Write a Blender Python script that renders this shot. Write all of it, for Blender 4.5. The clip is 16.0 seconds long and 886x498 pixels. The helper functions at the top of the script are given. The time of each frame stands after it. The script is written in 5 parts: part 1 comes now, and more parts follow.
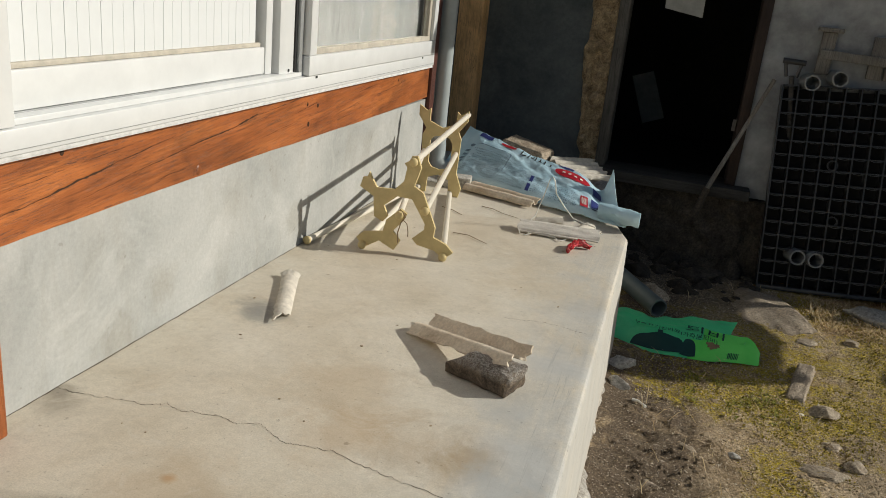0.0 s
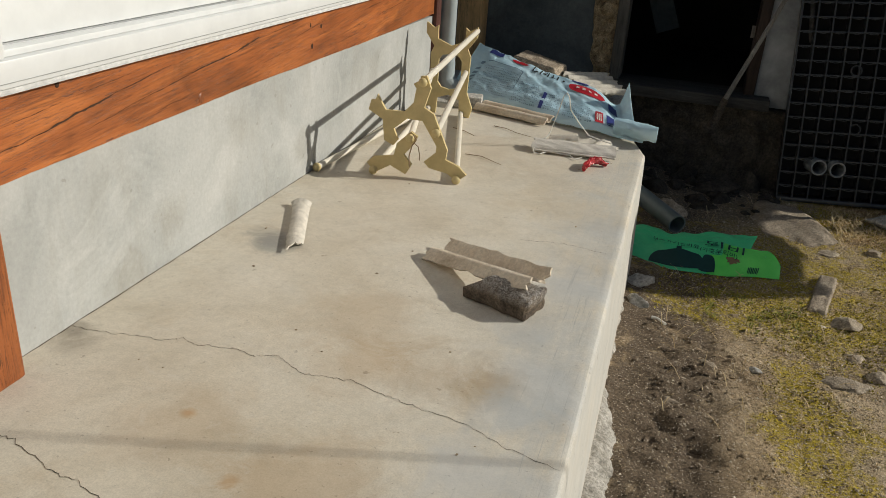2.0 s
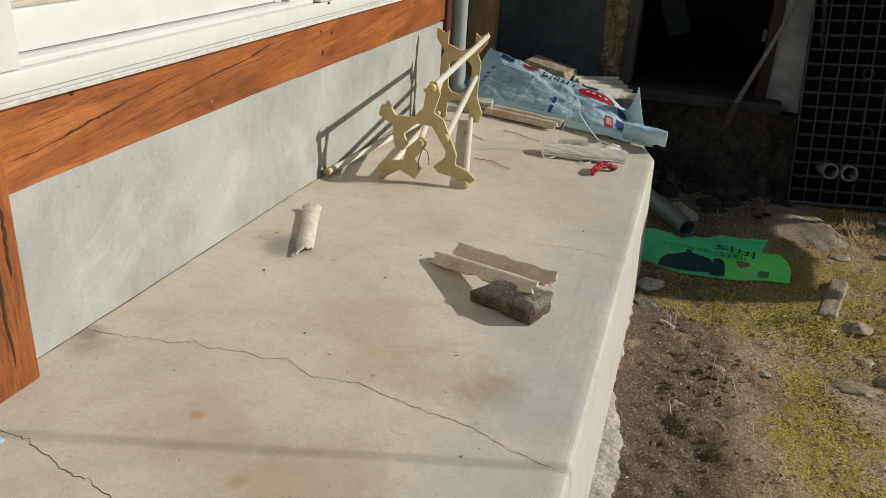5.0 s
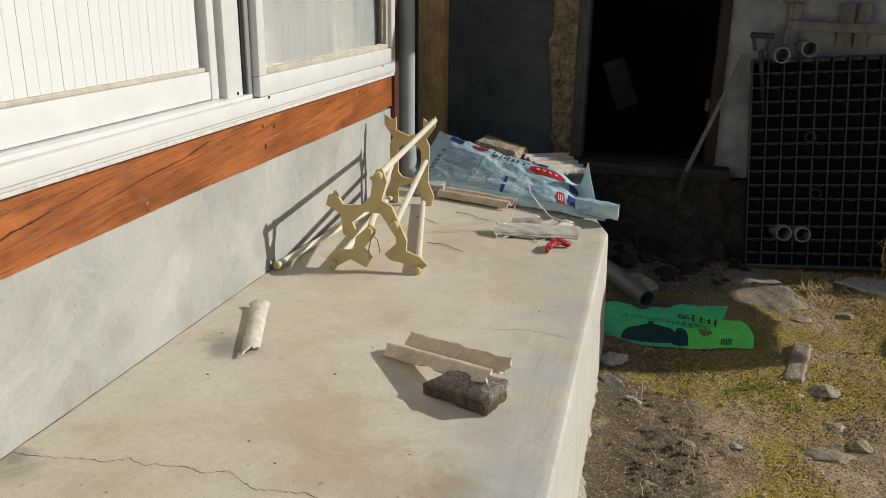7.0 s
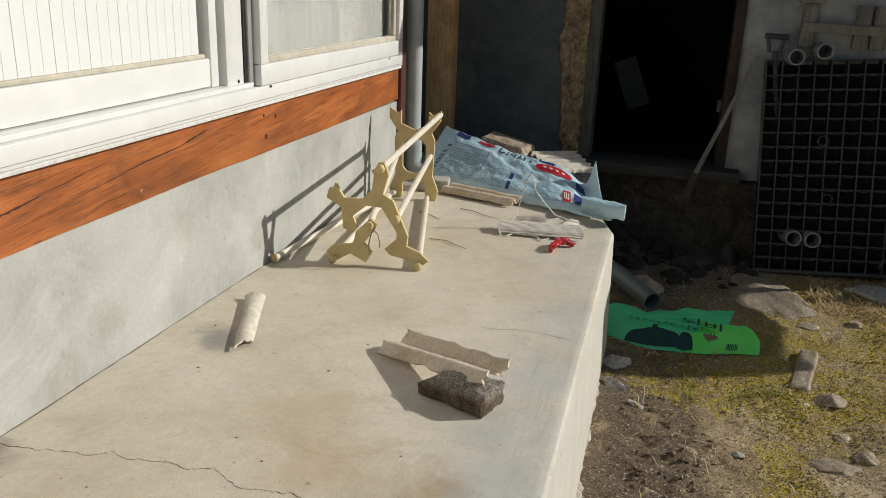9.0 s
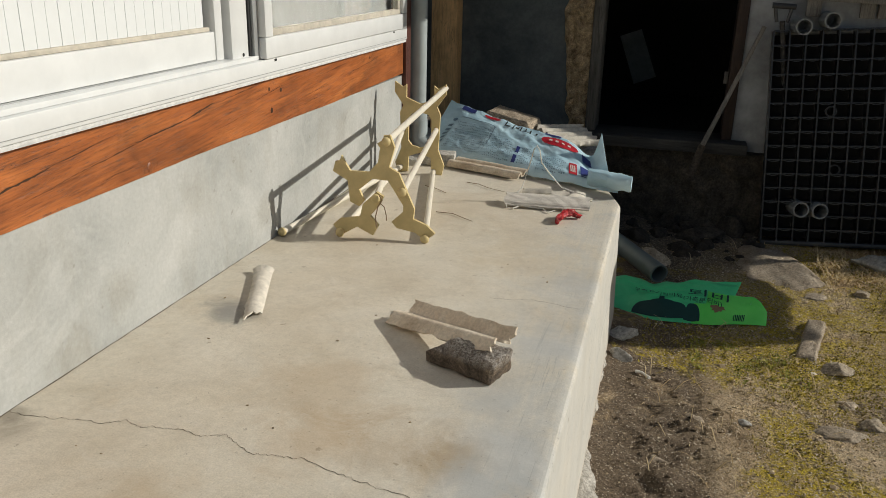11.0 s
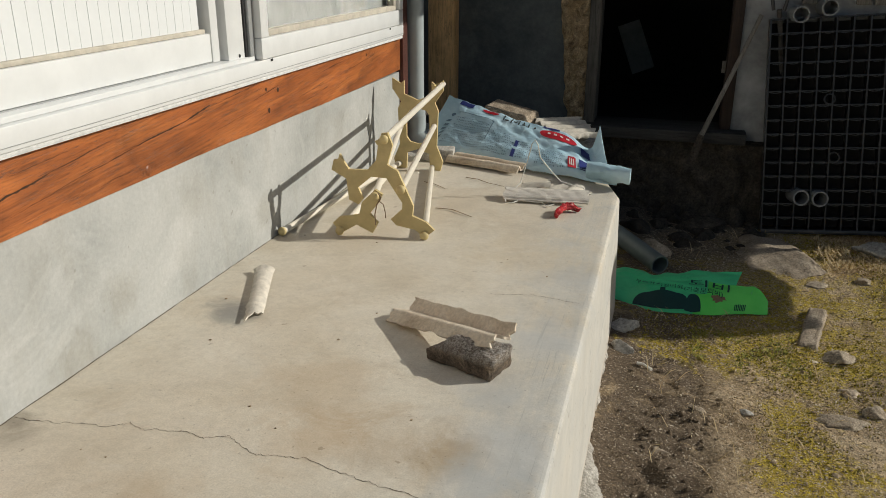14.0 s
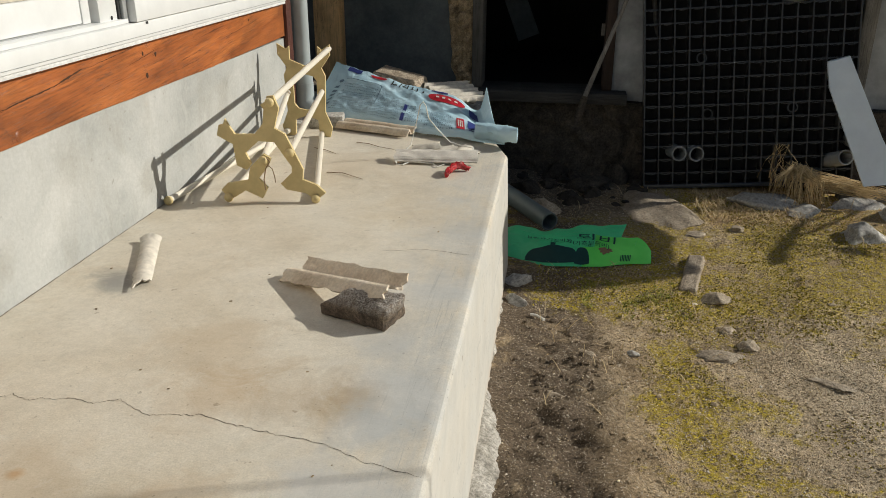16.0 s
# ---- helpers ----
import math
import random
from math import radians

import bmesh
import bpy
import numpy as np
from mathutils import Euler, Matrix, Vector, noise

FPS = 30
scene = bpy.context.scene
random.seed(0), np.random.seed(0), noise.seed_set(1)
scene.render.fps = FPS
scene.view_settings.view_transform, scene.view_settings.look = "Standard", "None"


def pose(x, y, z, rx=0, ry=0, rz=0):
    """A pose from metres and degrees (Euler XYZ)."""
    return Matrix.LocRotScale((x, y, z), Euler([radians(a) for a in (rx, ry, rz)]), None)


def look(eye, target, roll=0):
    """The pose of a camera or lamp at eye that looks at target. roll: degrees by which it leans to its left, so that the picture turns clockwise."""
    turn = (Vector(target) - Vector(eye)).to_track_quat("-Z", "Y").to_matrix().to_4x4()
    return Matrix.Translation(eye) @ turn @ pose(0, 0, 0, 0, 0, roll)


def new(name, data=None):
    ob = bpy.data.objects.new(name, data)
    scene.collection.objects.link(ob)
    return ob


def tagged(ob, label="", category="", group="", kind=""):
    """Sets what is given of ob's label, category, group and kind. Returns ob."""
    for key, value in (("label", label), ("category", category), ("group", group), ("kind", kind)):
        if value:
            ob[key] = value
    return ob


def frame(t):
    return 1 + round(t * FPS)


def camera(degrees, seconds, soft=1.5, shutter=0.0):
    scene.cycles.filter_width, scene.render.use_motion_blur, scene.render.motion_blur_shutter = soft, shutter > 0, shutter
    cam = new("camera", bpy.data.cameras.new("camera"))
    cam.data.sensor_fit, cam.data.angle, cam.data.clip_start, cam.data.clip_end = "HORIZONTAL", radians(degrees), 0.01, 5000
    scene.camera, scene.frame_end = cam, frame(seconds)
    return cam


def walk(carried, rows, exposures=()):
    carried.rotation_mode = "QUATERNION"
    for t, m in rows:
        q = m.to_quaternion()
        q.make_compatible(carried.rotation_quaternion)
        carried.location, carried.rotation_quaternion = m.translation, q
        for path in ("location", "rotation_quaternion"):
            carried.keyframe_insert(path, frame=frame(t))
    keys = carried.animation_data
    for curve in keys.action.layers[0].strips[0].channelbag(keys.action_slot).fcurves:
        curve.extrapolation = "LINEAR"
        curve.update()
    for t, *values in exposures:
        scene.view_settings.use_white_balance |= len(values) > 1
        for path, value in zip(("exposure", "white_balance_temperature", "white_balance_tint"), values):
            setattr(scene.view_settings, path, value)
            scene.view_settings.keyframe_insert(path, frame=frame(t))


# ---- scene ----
cam = camera(57.6, 16.0, soft=0.65)
PATH = [
    (0, (1.283, -0.135, 0.996), (0.778, 1.694, 0.364), 6.00),
    (0.5, (1.278, -0.101, 0.991), (0.785, 1.718, 0.323), 5.60),
    (0.7, (1.282, -0.091, 0.989), (0.792, 1.717, 0.29), 5.43),
    (1, (1.289, -0.077, 0.986), (0.804, 1.72, 0.254), 4.90),
    (1.2, (1.285, -0.077, 0.984), (0.799, 1.713, 0.237), 4.57),
    (1.5, (1.28, -0.076, 0.982), (0.794, 1.7, 0.201), 4.20),
    (2, (1.264, -0.084, 0.979), (0.763, 1.673, 0.166), 3.90),
    (2.5, (1.249, -0.1, 0.967), (0.737, 1.643, 0.13), 3.90),
    (2.7, (1.245, -0.104, 0.969), (0.734, 1.633, 0.119), 4.10),
    (3, (1.239, -0.109, 0.973), (0.693, 1.617, 0.122), 3.50),
    (3.2, (1.238, -0.113, 0.972), (0.673, 1.606, 0.119), 3.20),
    (5.3, (1.289, -0.093, 0.996), (0.762, 1.671, 0.215), 3.30),
    (5.5, (1.289, -0.088, 0.998), (0.777, 1.705, 0.274), 2.80),
    (5.8, (1.291, -0.072, 1.008), (0.783, 1.743, 0.339), 1.65),
    (6, (1.292, -0.061, 1.014), (0.793, 1.757, 0.345), 1.60),
    (6.5, (1.304, -0.039, 0.999), (0.804, 1.78, 0.336), 0.80),
    (6.8, (1.315, -0.027, 1), (0.816, 1.804, 0.372), 0.83),
    (7, (1.323, -0.019, 1.001), (0.833, 1.816, 0.376), 0.80),
    (7.5, (1.325, -0.03, 1.001), (0.864, 1.813, 0.375), 1.00),
    (8, (1.317, -0.039, 0.985), (0.852, 1.801, 0.355), 1.60),
    (8.5, (1.324, -0.003, 0.985), (0.859, 1.836, 0.354), 2.20),
    (8.8, (1.328, 0.022, 0.984), (0.834, 1.853, 0.352), 2.18),
    (9, (1.33, 0.038, 0.984), (0.823, 1.866, 0.35), 2.10),
    (9.5, (1.335, 0.049, 0.982), (0.815, 1.871, 0.343), 1.90),
    (9.8, (1.338, 0.042, 0.975), (0.813, 1.858, 0.324), 1.84),
    (10, (1.34, 0.037, 0.971), (0.818, 1.845, 0.294), 1.80),
    (10.2, (1.338, 0.03, 0.958), (0.819, 1.839, 0.281), 1.80),
    (12.5, (1.333, 0.019, 0.98), (0.806, 1.817, 0.282), 0.50),
    (13, (1.332, 0.021, 0.984), (0.804, 1.819, 0.286), 0.40),
    (13.5, (1.332, 0.019, 0.988), (0.805, 1.818, 0.29), 0.40),
    (14, (1.347, 0.021, 0.977), (0.825, 1.821, 0.278), 0.20),
    (14.5, (1.359, 0.009, 0.958), (0.866, 1.809, 0.24), -0.20),
    (14.7, (1.367, 0.01, 0.954), (0.925, 1.817, 0.223), -0.39),
    (15, (1.379, 0.012, 0.948), (0.987, 1.833, 0.22), -0.00),
    (15.2, (1.377, 0.005, 0.954), (1, 1.829, 0.225), 0.23),
    (15.5, (1.375, -0.006, 0.962), (1.025, 1.822, 0.229), 0.20),
    (15.7, (1.379, -0.012, 0.949), (1.089, 1.827, 0.218), 0.55),
    (15.8, (1.381, -0.015, 0.942), (1.095, 1.824, 0.21), 0.45),
    (16, (1.385, -0.021, 0.929), (1.107, 1.812, 0.178), 0.20),
]
walk(cam, [(t, look(eye, target, roll)) for t, eye, target, roll in PATH],
     [(0.0, -0.30), (3.0, -0.35), (6.0, -0.30), (8.8, -0.23), (9.5, -0.29), (10.2, -0.31), (12.5, -0.35), (14.5, -0.34), (15.5, -0.23), (16.0, -0.15)])

# ---------------------------------------------------------------- light
SUN = Vector((0.36, 0.13, 0.19)).normalized()      # towards the sun
world = bpy.data.worlds.new("sky")
scene.world = world
world.use_nodes = True
wn = world.node_tree
sky = wn.nodes.new("ShaderNodeTexSky")
sky.sky_type = "NISHITA"
sky.sun_disc = False
sky.sun_elevation = math.asin(SUN.z)
sky.sun_rotation = math.atan2(SUN.x, SUN.y)
wn.links.new(sky.outputs[0], wn.nodes["Background"].inputs[0])
wn.nodes["Background"].inputs[1].default_value = 0.06
sun = new("sun", bpy.data.lights.new("sun", "SUN"))
sun.data.energy, sun.data.angle, sun.data.color = 4.6, radians(0.55), (1.0, 0.957, 0.865)
sun.matrix_world = look(SUN * 30, (0, 0, 0))


# ---------------------------------------------------------------- materials
class Mat:
    """A small wrapper to write node materials briefly."""

    def __init__(self, name, rough=0.8, metal=0.0, spec=0.4):
        self.m = bpy.data.materials.new(name)
        self.m.use_nodes = True
        self.t = self.m.node_tree
        self.b = self.t.nodes["Principled BSDF"]
        self.b.inputs["Roughness"].default_value = rough
        self.b.inputs["Metallic"].default_value = metal
        self.b.inputs["Specular IOR Level"].default_value = spec
        self.co = self.n("ShaderNodeTexCoord").outputs["Object"]

    def n(self, kind, **kw):
        node = self.t.nodes.new(kind)
        for k, v in kw.items():
            node.inputs[k.replace("_", " ")].default_value = v
        return node

    def link(self, a, b):
        self.t.links.new(a, b)

    def mapped(self, scale=(1, 1, 1), rot=(0, 0, 0)):
        mp = self.n("ShaderNodeMapping")
        mp.inputs["Scale"].default_value = scale
        mp.inputs["Rotation"].default_value = rot
        self.link(self.co, mp.inputs["Vector"])
        return mp.outputs[0]

    def noise(self, scale, detail=4, rough=0.55, distortion=0.0, at=None):
        nd = self.n("ShaderNodeTexNoise", Scale=scale, Detail=detail, Roughness=rough, Distortion=distortion)
        self.link(at or self.co, nd.inputs["Vector"])
        return nd.outputs["Fac"]

    def ramp(self, fac, stops):
        r = self.n("ShaderNodeValToRGB")
        e = r.color_ramp.elements
        while len(e) < len(stops):
            e.new(0.5)
        for el, (p, c) in zip(e, stops):
            el.position = p
            el.color = (*c, 1) if isinstance(c, tuple) else (c, c, c, 1)
        self.link(fac, r.inputs[0])
        return r.outputs[0]

    def mix(self, fac, a, b, mode="MIX"):
        x = self.n("ShaderNodeMix")
        x.data_type, x.blend_type = "RGBA", mode
        for sock, v in ((x.inputs[0], fac), (x.inputs[6], a), (x.inputs[7], b)):
            if isinstance(v, tuple):
                sock.default_value = (*v, 1)
            elif isinstance(v, (int, float)):
                sock.default_value = v if sock == x.inputs[0] else (v, v, v, 1)
            else:
                self.link(v, sock)
        return x.outputs[2]

    def color(self, c):
        if isinstance(c, tuple):
            self.b.inputs["Base Color"].default_value = (*c, 1)
        else:
            self.link(c, self.b.inputs["Base Color"])
        return self

    def bump(self, height, strength=0.3, dist=0.01):
        b = self.n("ShaderNodeBump", Strength=strength, Distance=dist)
        self.link(height, b.inputs["Height"])
        self.link(b.outputs[0], self.b.inputs["Normal"])
        return self

    def math(self, op, a, b=0.0):
        x = self.n("ShaderNodeMath")
        x.operation = op
        for sock, v in zip(x.inputs, (a, b)):
            if isinstance(v, (int, float)):
                sock.default_value = v
            else:
                self.link(v, sock)
        return x.outputs[0]

    def along(self, axis, lo, hi):
        """0 to 1 while the coordinate goes from lo to hi."""
        sep = self.n("ShaderNodeSeparateXYZ")
        self.link(self.co, sep.inputs[0])
        mr = self.n("ShaderNodeMapRange", From_Min=lo, From_Max=hi)
        self.link(sep.outputs[axis], mr.inputs["Value"])
        return mr.outputs[0]

    def blot(self, place, radius, scale=5.0):
        """A stain with a ragged rim round a place, 1 in its middle."""
        d = self.n("ShaderNodeVectorMath")
        d.operation = "DISTANCE"
        self.link(self.co, d.inputs[0])
        d.inputs[1].default_value = place
        near = self.math("SUBTRACT", 1.0, self.math("DIVIDE", d.outputs["Value"], radius))
        v = self.math("ADD", near, self.math("MULTIPLY", self.math("SUBTRACT", self.noise(scale, 6, 0.7, 0.8), 0.5), 2.2))
        return self.ramp(v, [(0.15, 0.0), (0.75, 1.0)])

    def random(self):
        return self.n("ShaderNodeObjectInfo").outputs["Random"]

    def island(self):
        return self.n("ShaderNodeNewGeometry").outputs["Random Per Island"]


def plain(name, c, rough=0.6, metal=0.0, vary=0.12, scale=18, bump=0.08, spec=0.4):
    """Paint, plastic or metal of one colour with slight dirt and grain."""
    m = Mat(name, rough, metal, spec)
    f = m.noise(scale, 6, 0.65)
    lo, hi = tuple(v * (1 - vary) for v in c), tuple(min(1, v * (1 + vary)) for v in c)
    m.color(m.ramp(f, [(0.35, lo), (0.65, hi)]))
    m.bump(m.noise(scale * 9, 3), bump, 0.003)
    return m.m


def make_floor_mat():
    m = Mat("porch_cement", 0.85)
    big = m.noise(1.7, 5, 0.6, 0.4)
    c = m.ramp(big, [(0.28, (0.492, 0.428, 0.321)), (0.45, (0.599, 0.540, 0.433)), (0.62, (0.647, 0.599, 0.500)), (0.8, (0.663, 0.631, 0.551))])
    stain = m.ramp(m.noise(4.3, 6, 0.68, 0.8), [(0.54, 0.0), (0.72, 1.0)])
    c = m.mix(m.mix(0.5, 0.0, stain), c, (0.459, 0.374, 0.262))
    sep = m.n("ShaderNodeSeparateXYZ")
    m.link(m.co, sep.inputs[0])
    edge = m.n("ShaderNodeMapRange", From_Min=0.78, From_Max=1.12)
    m.link(sep.outputs[0], edge.inputs["Value"])
    patch = m.ramp(m.noise(3.1, 6, 0.7, 1.2), [(0.42, 0.0), (0.6, 1.0)])
    grey = m.mix(1.0, edge.outputs[0], patch, "MULTIPLY")
    c = m.mix(m.math("MULTIPLY", grey, 0.6), c, (0.50, 0.505, 0.485))
    dust = m.mix(0.5, m.ramp(m.noise(60, 5, 0.7), [(0.35, 0.86), (0.62, 1.06)]), m.ramp(m.noise(240, 4, 0.8), [(0.34, 0.78), (0.5, 1.0), (0.66, 1.16)]))
    c = m.mix(1.0, c, dust, "MULTIPLY")
    for place, rad, tone, k in (((0.88, 1.38, 0), 0.20, (0.385, 0.288, 0.182), 0.55), ((0.62, 1.55, 0), 0.26, (0.459, 0.353, 0.230), 0.5), ((0.17, 1.87, 0), 0.12, (0.267, 0.257, 0.230), 1.0),
                                ((0.95, 2.55, 0), 0.30, (0.535, 0.428, 0.267), 0.4), ((1.08, 1.42, 0), 0.16, (0.481, 0.492, 0.481), 0.8), ((1.08, 1.95, 0), 0.20, (0.502, 0.508, 0.492), 0.7),
                                ((0.45, 1.02, 0), 0.20, (0.471, 0.364, 0.241), 0.5), ((1.02, 1.05, 0), 0.18, (0.513, 0.513, 0.492), 0.7), ((0.03, 1.18, 0), 0.10, (0.299, 0.257, 0.203), 0.7),
                                ((0.30, 2.6, 0), 0.25, (0.502, 0.428, 0.321), 0.5), ((0.6, 3.1, 0), 0.35, (0.525, 0.438, 0.321), 0.5),
                                ((0.97, 1.36, 0), 0.13, (0.364, 0.272, 0.160), 0.75), ((0.44, 1.05, 0), 0.028, (0.449, 0.267, 0.118), 0.8), ((0.62, 0.90, 0), 0.025, (0.449, 0.278, 0.128), 0.8), ((0.68, 1.34, 0), 0.16, (0.449, 0.331, 0.203), 0.6),
                                ((1.05, 1.30, 0), 0.13, (0.438, 0.455, 0.449), 0.9), ((0.75, 0.92, 0), 0.22, (0.449, 0.331, 0.203), 0.6), ((1.0, 1.62, 0), 0.10, (0.428, 0.438, 0.428), 0.7),
                                ((0.20, 1.83, 0), 0.10, (0.288, 0.284, 0.257), 0.7), ((1.09, 2.4, 0), 0.14, (0.459, 0.465, 0.449), 0.6), ((0.02, 1.22, 0), 0.07, (0.267, 0.235, 0.182), 0.8)):
        c = m.mix(m.math("MULTIPLY", m.blot(place, rad), k * 0.85), c, tone)
    scuff = m.ramp(m.noise(11, 7, 0.75, 1.5), [(0.56, 0.0), (0.72, 1.0)])
    c = m.mix(m.math("MULTIPLY", scuff, 0.35), c, (0.684, 0.652, 0.588))
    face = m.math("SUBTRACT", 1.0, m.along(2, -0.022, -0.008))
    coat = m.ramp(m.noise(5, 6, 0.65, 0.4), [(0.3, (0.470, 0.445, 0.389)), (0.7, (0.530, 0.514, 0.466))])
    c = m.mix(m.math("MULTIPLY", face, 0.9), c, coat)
    c = m.mix(m.math("MULTIPLY", m.math("SUBTRACT", 1.0, m.along(2, -0.56, -0.47)), 0.7), c, (0.492, 0.321, 0.160))
    trowel = m.ramp(m.noise(1.0, 6, 0.75, 0.5, m.mapped((26, 2.2, 6))), [(0.40, 0.0), (0.62, 1.0)])
    c = m.mix(m.math("MULTIPLY", m.math("MULTIPLY", trowel, m.along(0, 0.86, 1.06)), 0.38), c, (0.428, 0.438, 0.422))
    scratch = m.ramp(m.noise(1.0, 4, 0.7, 1.0, m.mapped((120, 3.0, 20))), [(0.60, 0.0), (0.66, 1.0)])
    c = m.mix(m.math("MULTIPLY", m.math("MULTIPLY", scratch, m.along(0, 0.95, 1.10)), 0.5), c, (0.316, 0.321, 0.307))
    mottle = m.ramp(m.noise(9, 6, 0.75, 0.2), [(0.34, 0.93), (0.5, 1.0), (0.66, 1.05)])
    pits = m.ramp(m.noise(75, 3, 0.55), [(0.66, 1.0), (0.72, 0.72)])
    c = m.mix(1.0, c, pits, "MULTIPLY")
    c = m.mix(1.0, c, mottle, "MULTIPLY")
    spots = m.ramp(m.noise(29, 3, 0.5), [(0.71, 0.0), (0.75, 1.0)])
    c = m.mix(m.math("MULTIPLY", spots, 0.5), c, (0.214, 0.166, 0.107))
    m.color(c)
    h = m.mix(0.2, m.noise(6, 5, 0.6), m.noise(170, 4, 0.7))
    m.bump(h, 0.32, 0.006)
    return m.m


def make_wall_mat():
    m = Mat("cement_render", 0.9)
    c = m.ramp(m.noise(2.6, 5, 0.6, 0.5), [(0.3, (0.315, 0.325, 0.308)), (0.5, (0.405, 0.41, 0.39)), (0.72, (0.485, 0.485, 0.46))])
    streak = m.ramp(m.noise(5, 5, 0.65, 0.6, m.mapped((1, 1.6, 0.5))), [(0.5, 0.0), (0.75, 1.0)])
    c = m.mix(m.math("MULTIPLY", streak, 0.5), c, (0.30, 0.29, 0.25))
    for place, rad, k in (((0, 1.66, 0.12), 0.10, 0.45), ((0, 2.42, 0.10), 0.09, 0.4), ((0, 1.45, 0.03), 0.10, 0.5), ((0, 3.1, 0.25), 0.16, 0.35), ((0, 2.0, 0.28), 0.12, 0.3)):
        c = m.mix(m.math("MULTIPLY", m.blot(place, rad, 8.0), k), c, (0.29, 0.275, 0.23))
    pale = m.ramp(m.noise(3.4, 6, 0.7, 1.0), [(0.52, 0.0), (0.68, 1.0)])
    c = m.mix(m.math("MULTIPLY", pale, 0.5), c, (0.52, 0.52, 0.495))
    spots = m.ramp(m.noise(31, 2, 0.4), [(0.72, 0.0), (0.75, 1.0)])
    c = m.mix(m.mix(0.5, 0.0, spots), c, (0.26, 0.25, 0.22))
    c = m.mix(1.0, c, m.ramp(m.noise(80, 4, 0.7), [(0.3, 0.9), (0.7, 1.05)]), "MULTIPLY")
    m.color(c)
    m.bump(m.mix(0.4, m.noise(7, 4), m.noise(90, 4, 0.7)), 0.3, 0.008)
    return m.m


def make_wood_mat(name, dark, mid, light, axis, rough=0.45, grain=1.0, slope=0.0):
    """Timber whose grain runs along the given axis, tilted by a few degrees where it slopes."""
    m = Mat(name, rough, 0.0, 0.5)
    turn = (radians(slope), 0, 0)

    def stretched(across, lengthwise):
        k = [across] * 3
        k[axis] = lengthwise
        first = m.n("ShaderNodeMapping")
        first.inputs["Rotation"].default_value = turn
        m.link(m.co, first.inputs["Vector"])
        mp = m.n("ShaderNodeMapping")
        mp.inputs["Scale"].default_value = tuple(k)
        m.link(first.outputs[0], mp.inputs["Vector"])
        return mp.outputs[0]

    broad = m.noise(1.0, 5, 0.6, 1.2, stretched(14.0 * grain, 1.3))
    c = m.ramp(broad, [(0.28, tuple(0.45 * a + 0.55 * b for a, b in zip(dark, mid))), (0.46, mid), (0.70, light)])
    cloud = m.noise(3.1, 5, 0.65, 1.0)
    c = m.mix(1.0, c, m.ramp(cloud, [(0.28, 0.60), (0.5, 1.0), (0.74, 1.25)]), "MULTIPLY")
    streak = m.noise(1.0, 6, 0.7, 2.2, stretched(62.0 * grain, 3.4))
    c = m.mix(m.ramp(streak, [(0.34, 0.55), (0.46, 0.0)]), c, dark)
    pores = m.noise(1.6, 5, 0.75, 0.4, stretched(110.0, 4.5))
    c = m.mix(1.0, c, m.ramp(pores, [(0.30, 0.50), (0.50, 1.0), (0.7, 1.14)]), "MULTIPLY")
    checks = m.ramp(m.noise(1.0, 4, 0.6, 2.6, stretched(42.0 * grain, 1.7)), [(0.488, 0.0), (0.5, 1.0), (0.512, 0.0)])
    checks = m.math("MULTIPLY", checks, m.ramp(m.noise(5.0, 3, 0.6), [(0.40, 0.0), (0.52, 1.0)]))
    c = m.mix(m.math("MULTIPLY", checks, 0.75), c, tuple(0.35 * v for v in dark))
    m.color(c)
    m.bump(m.math("SUBTRACT", m.mix(0.5, broad, pores), m.math("MULTIPLY", checks, 0.6)), 0.4, 0.004)
    return m.m


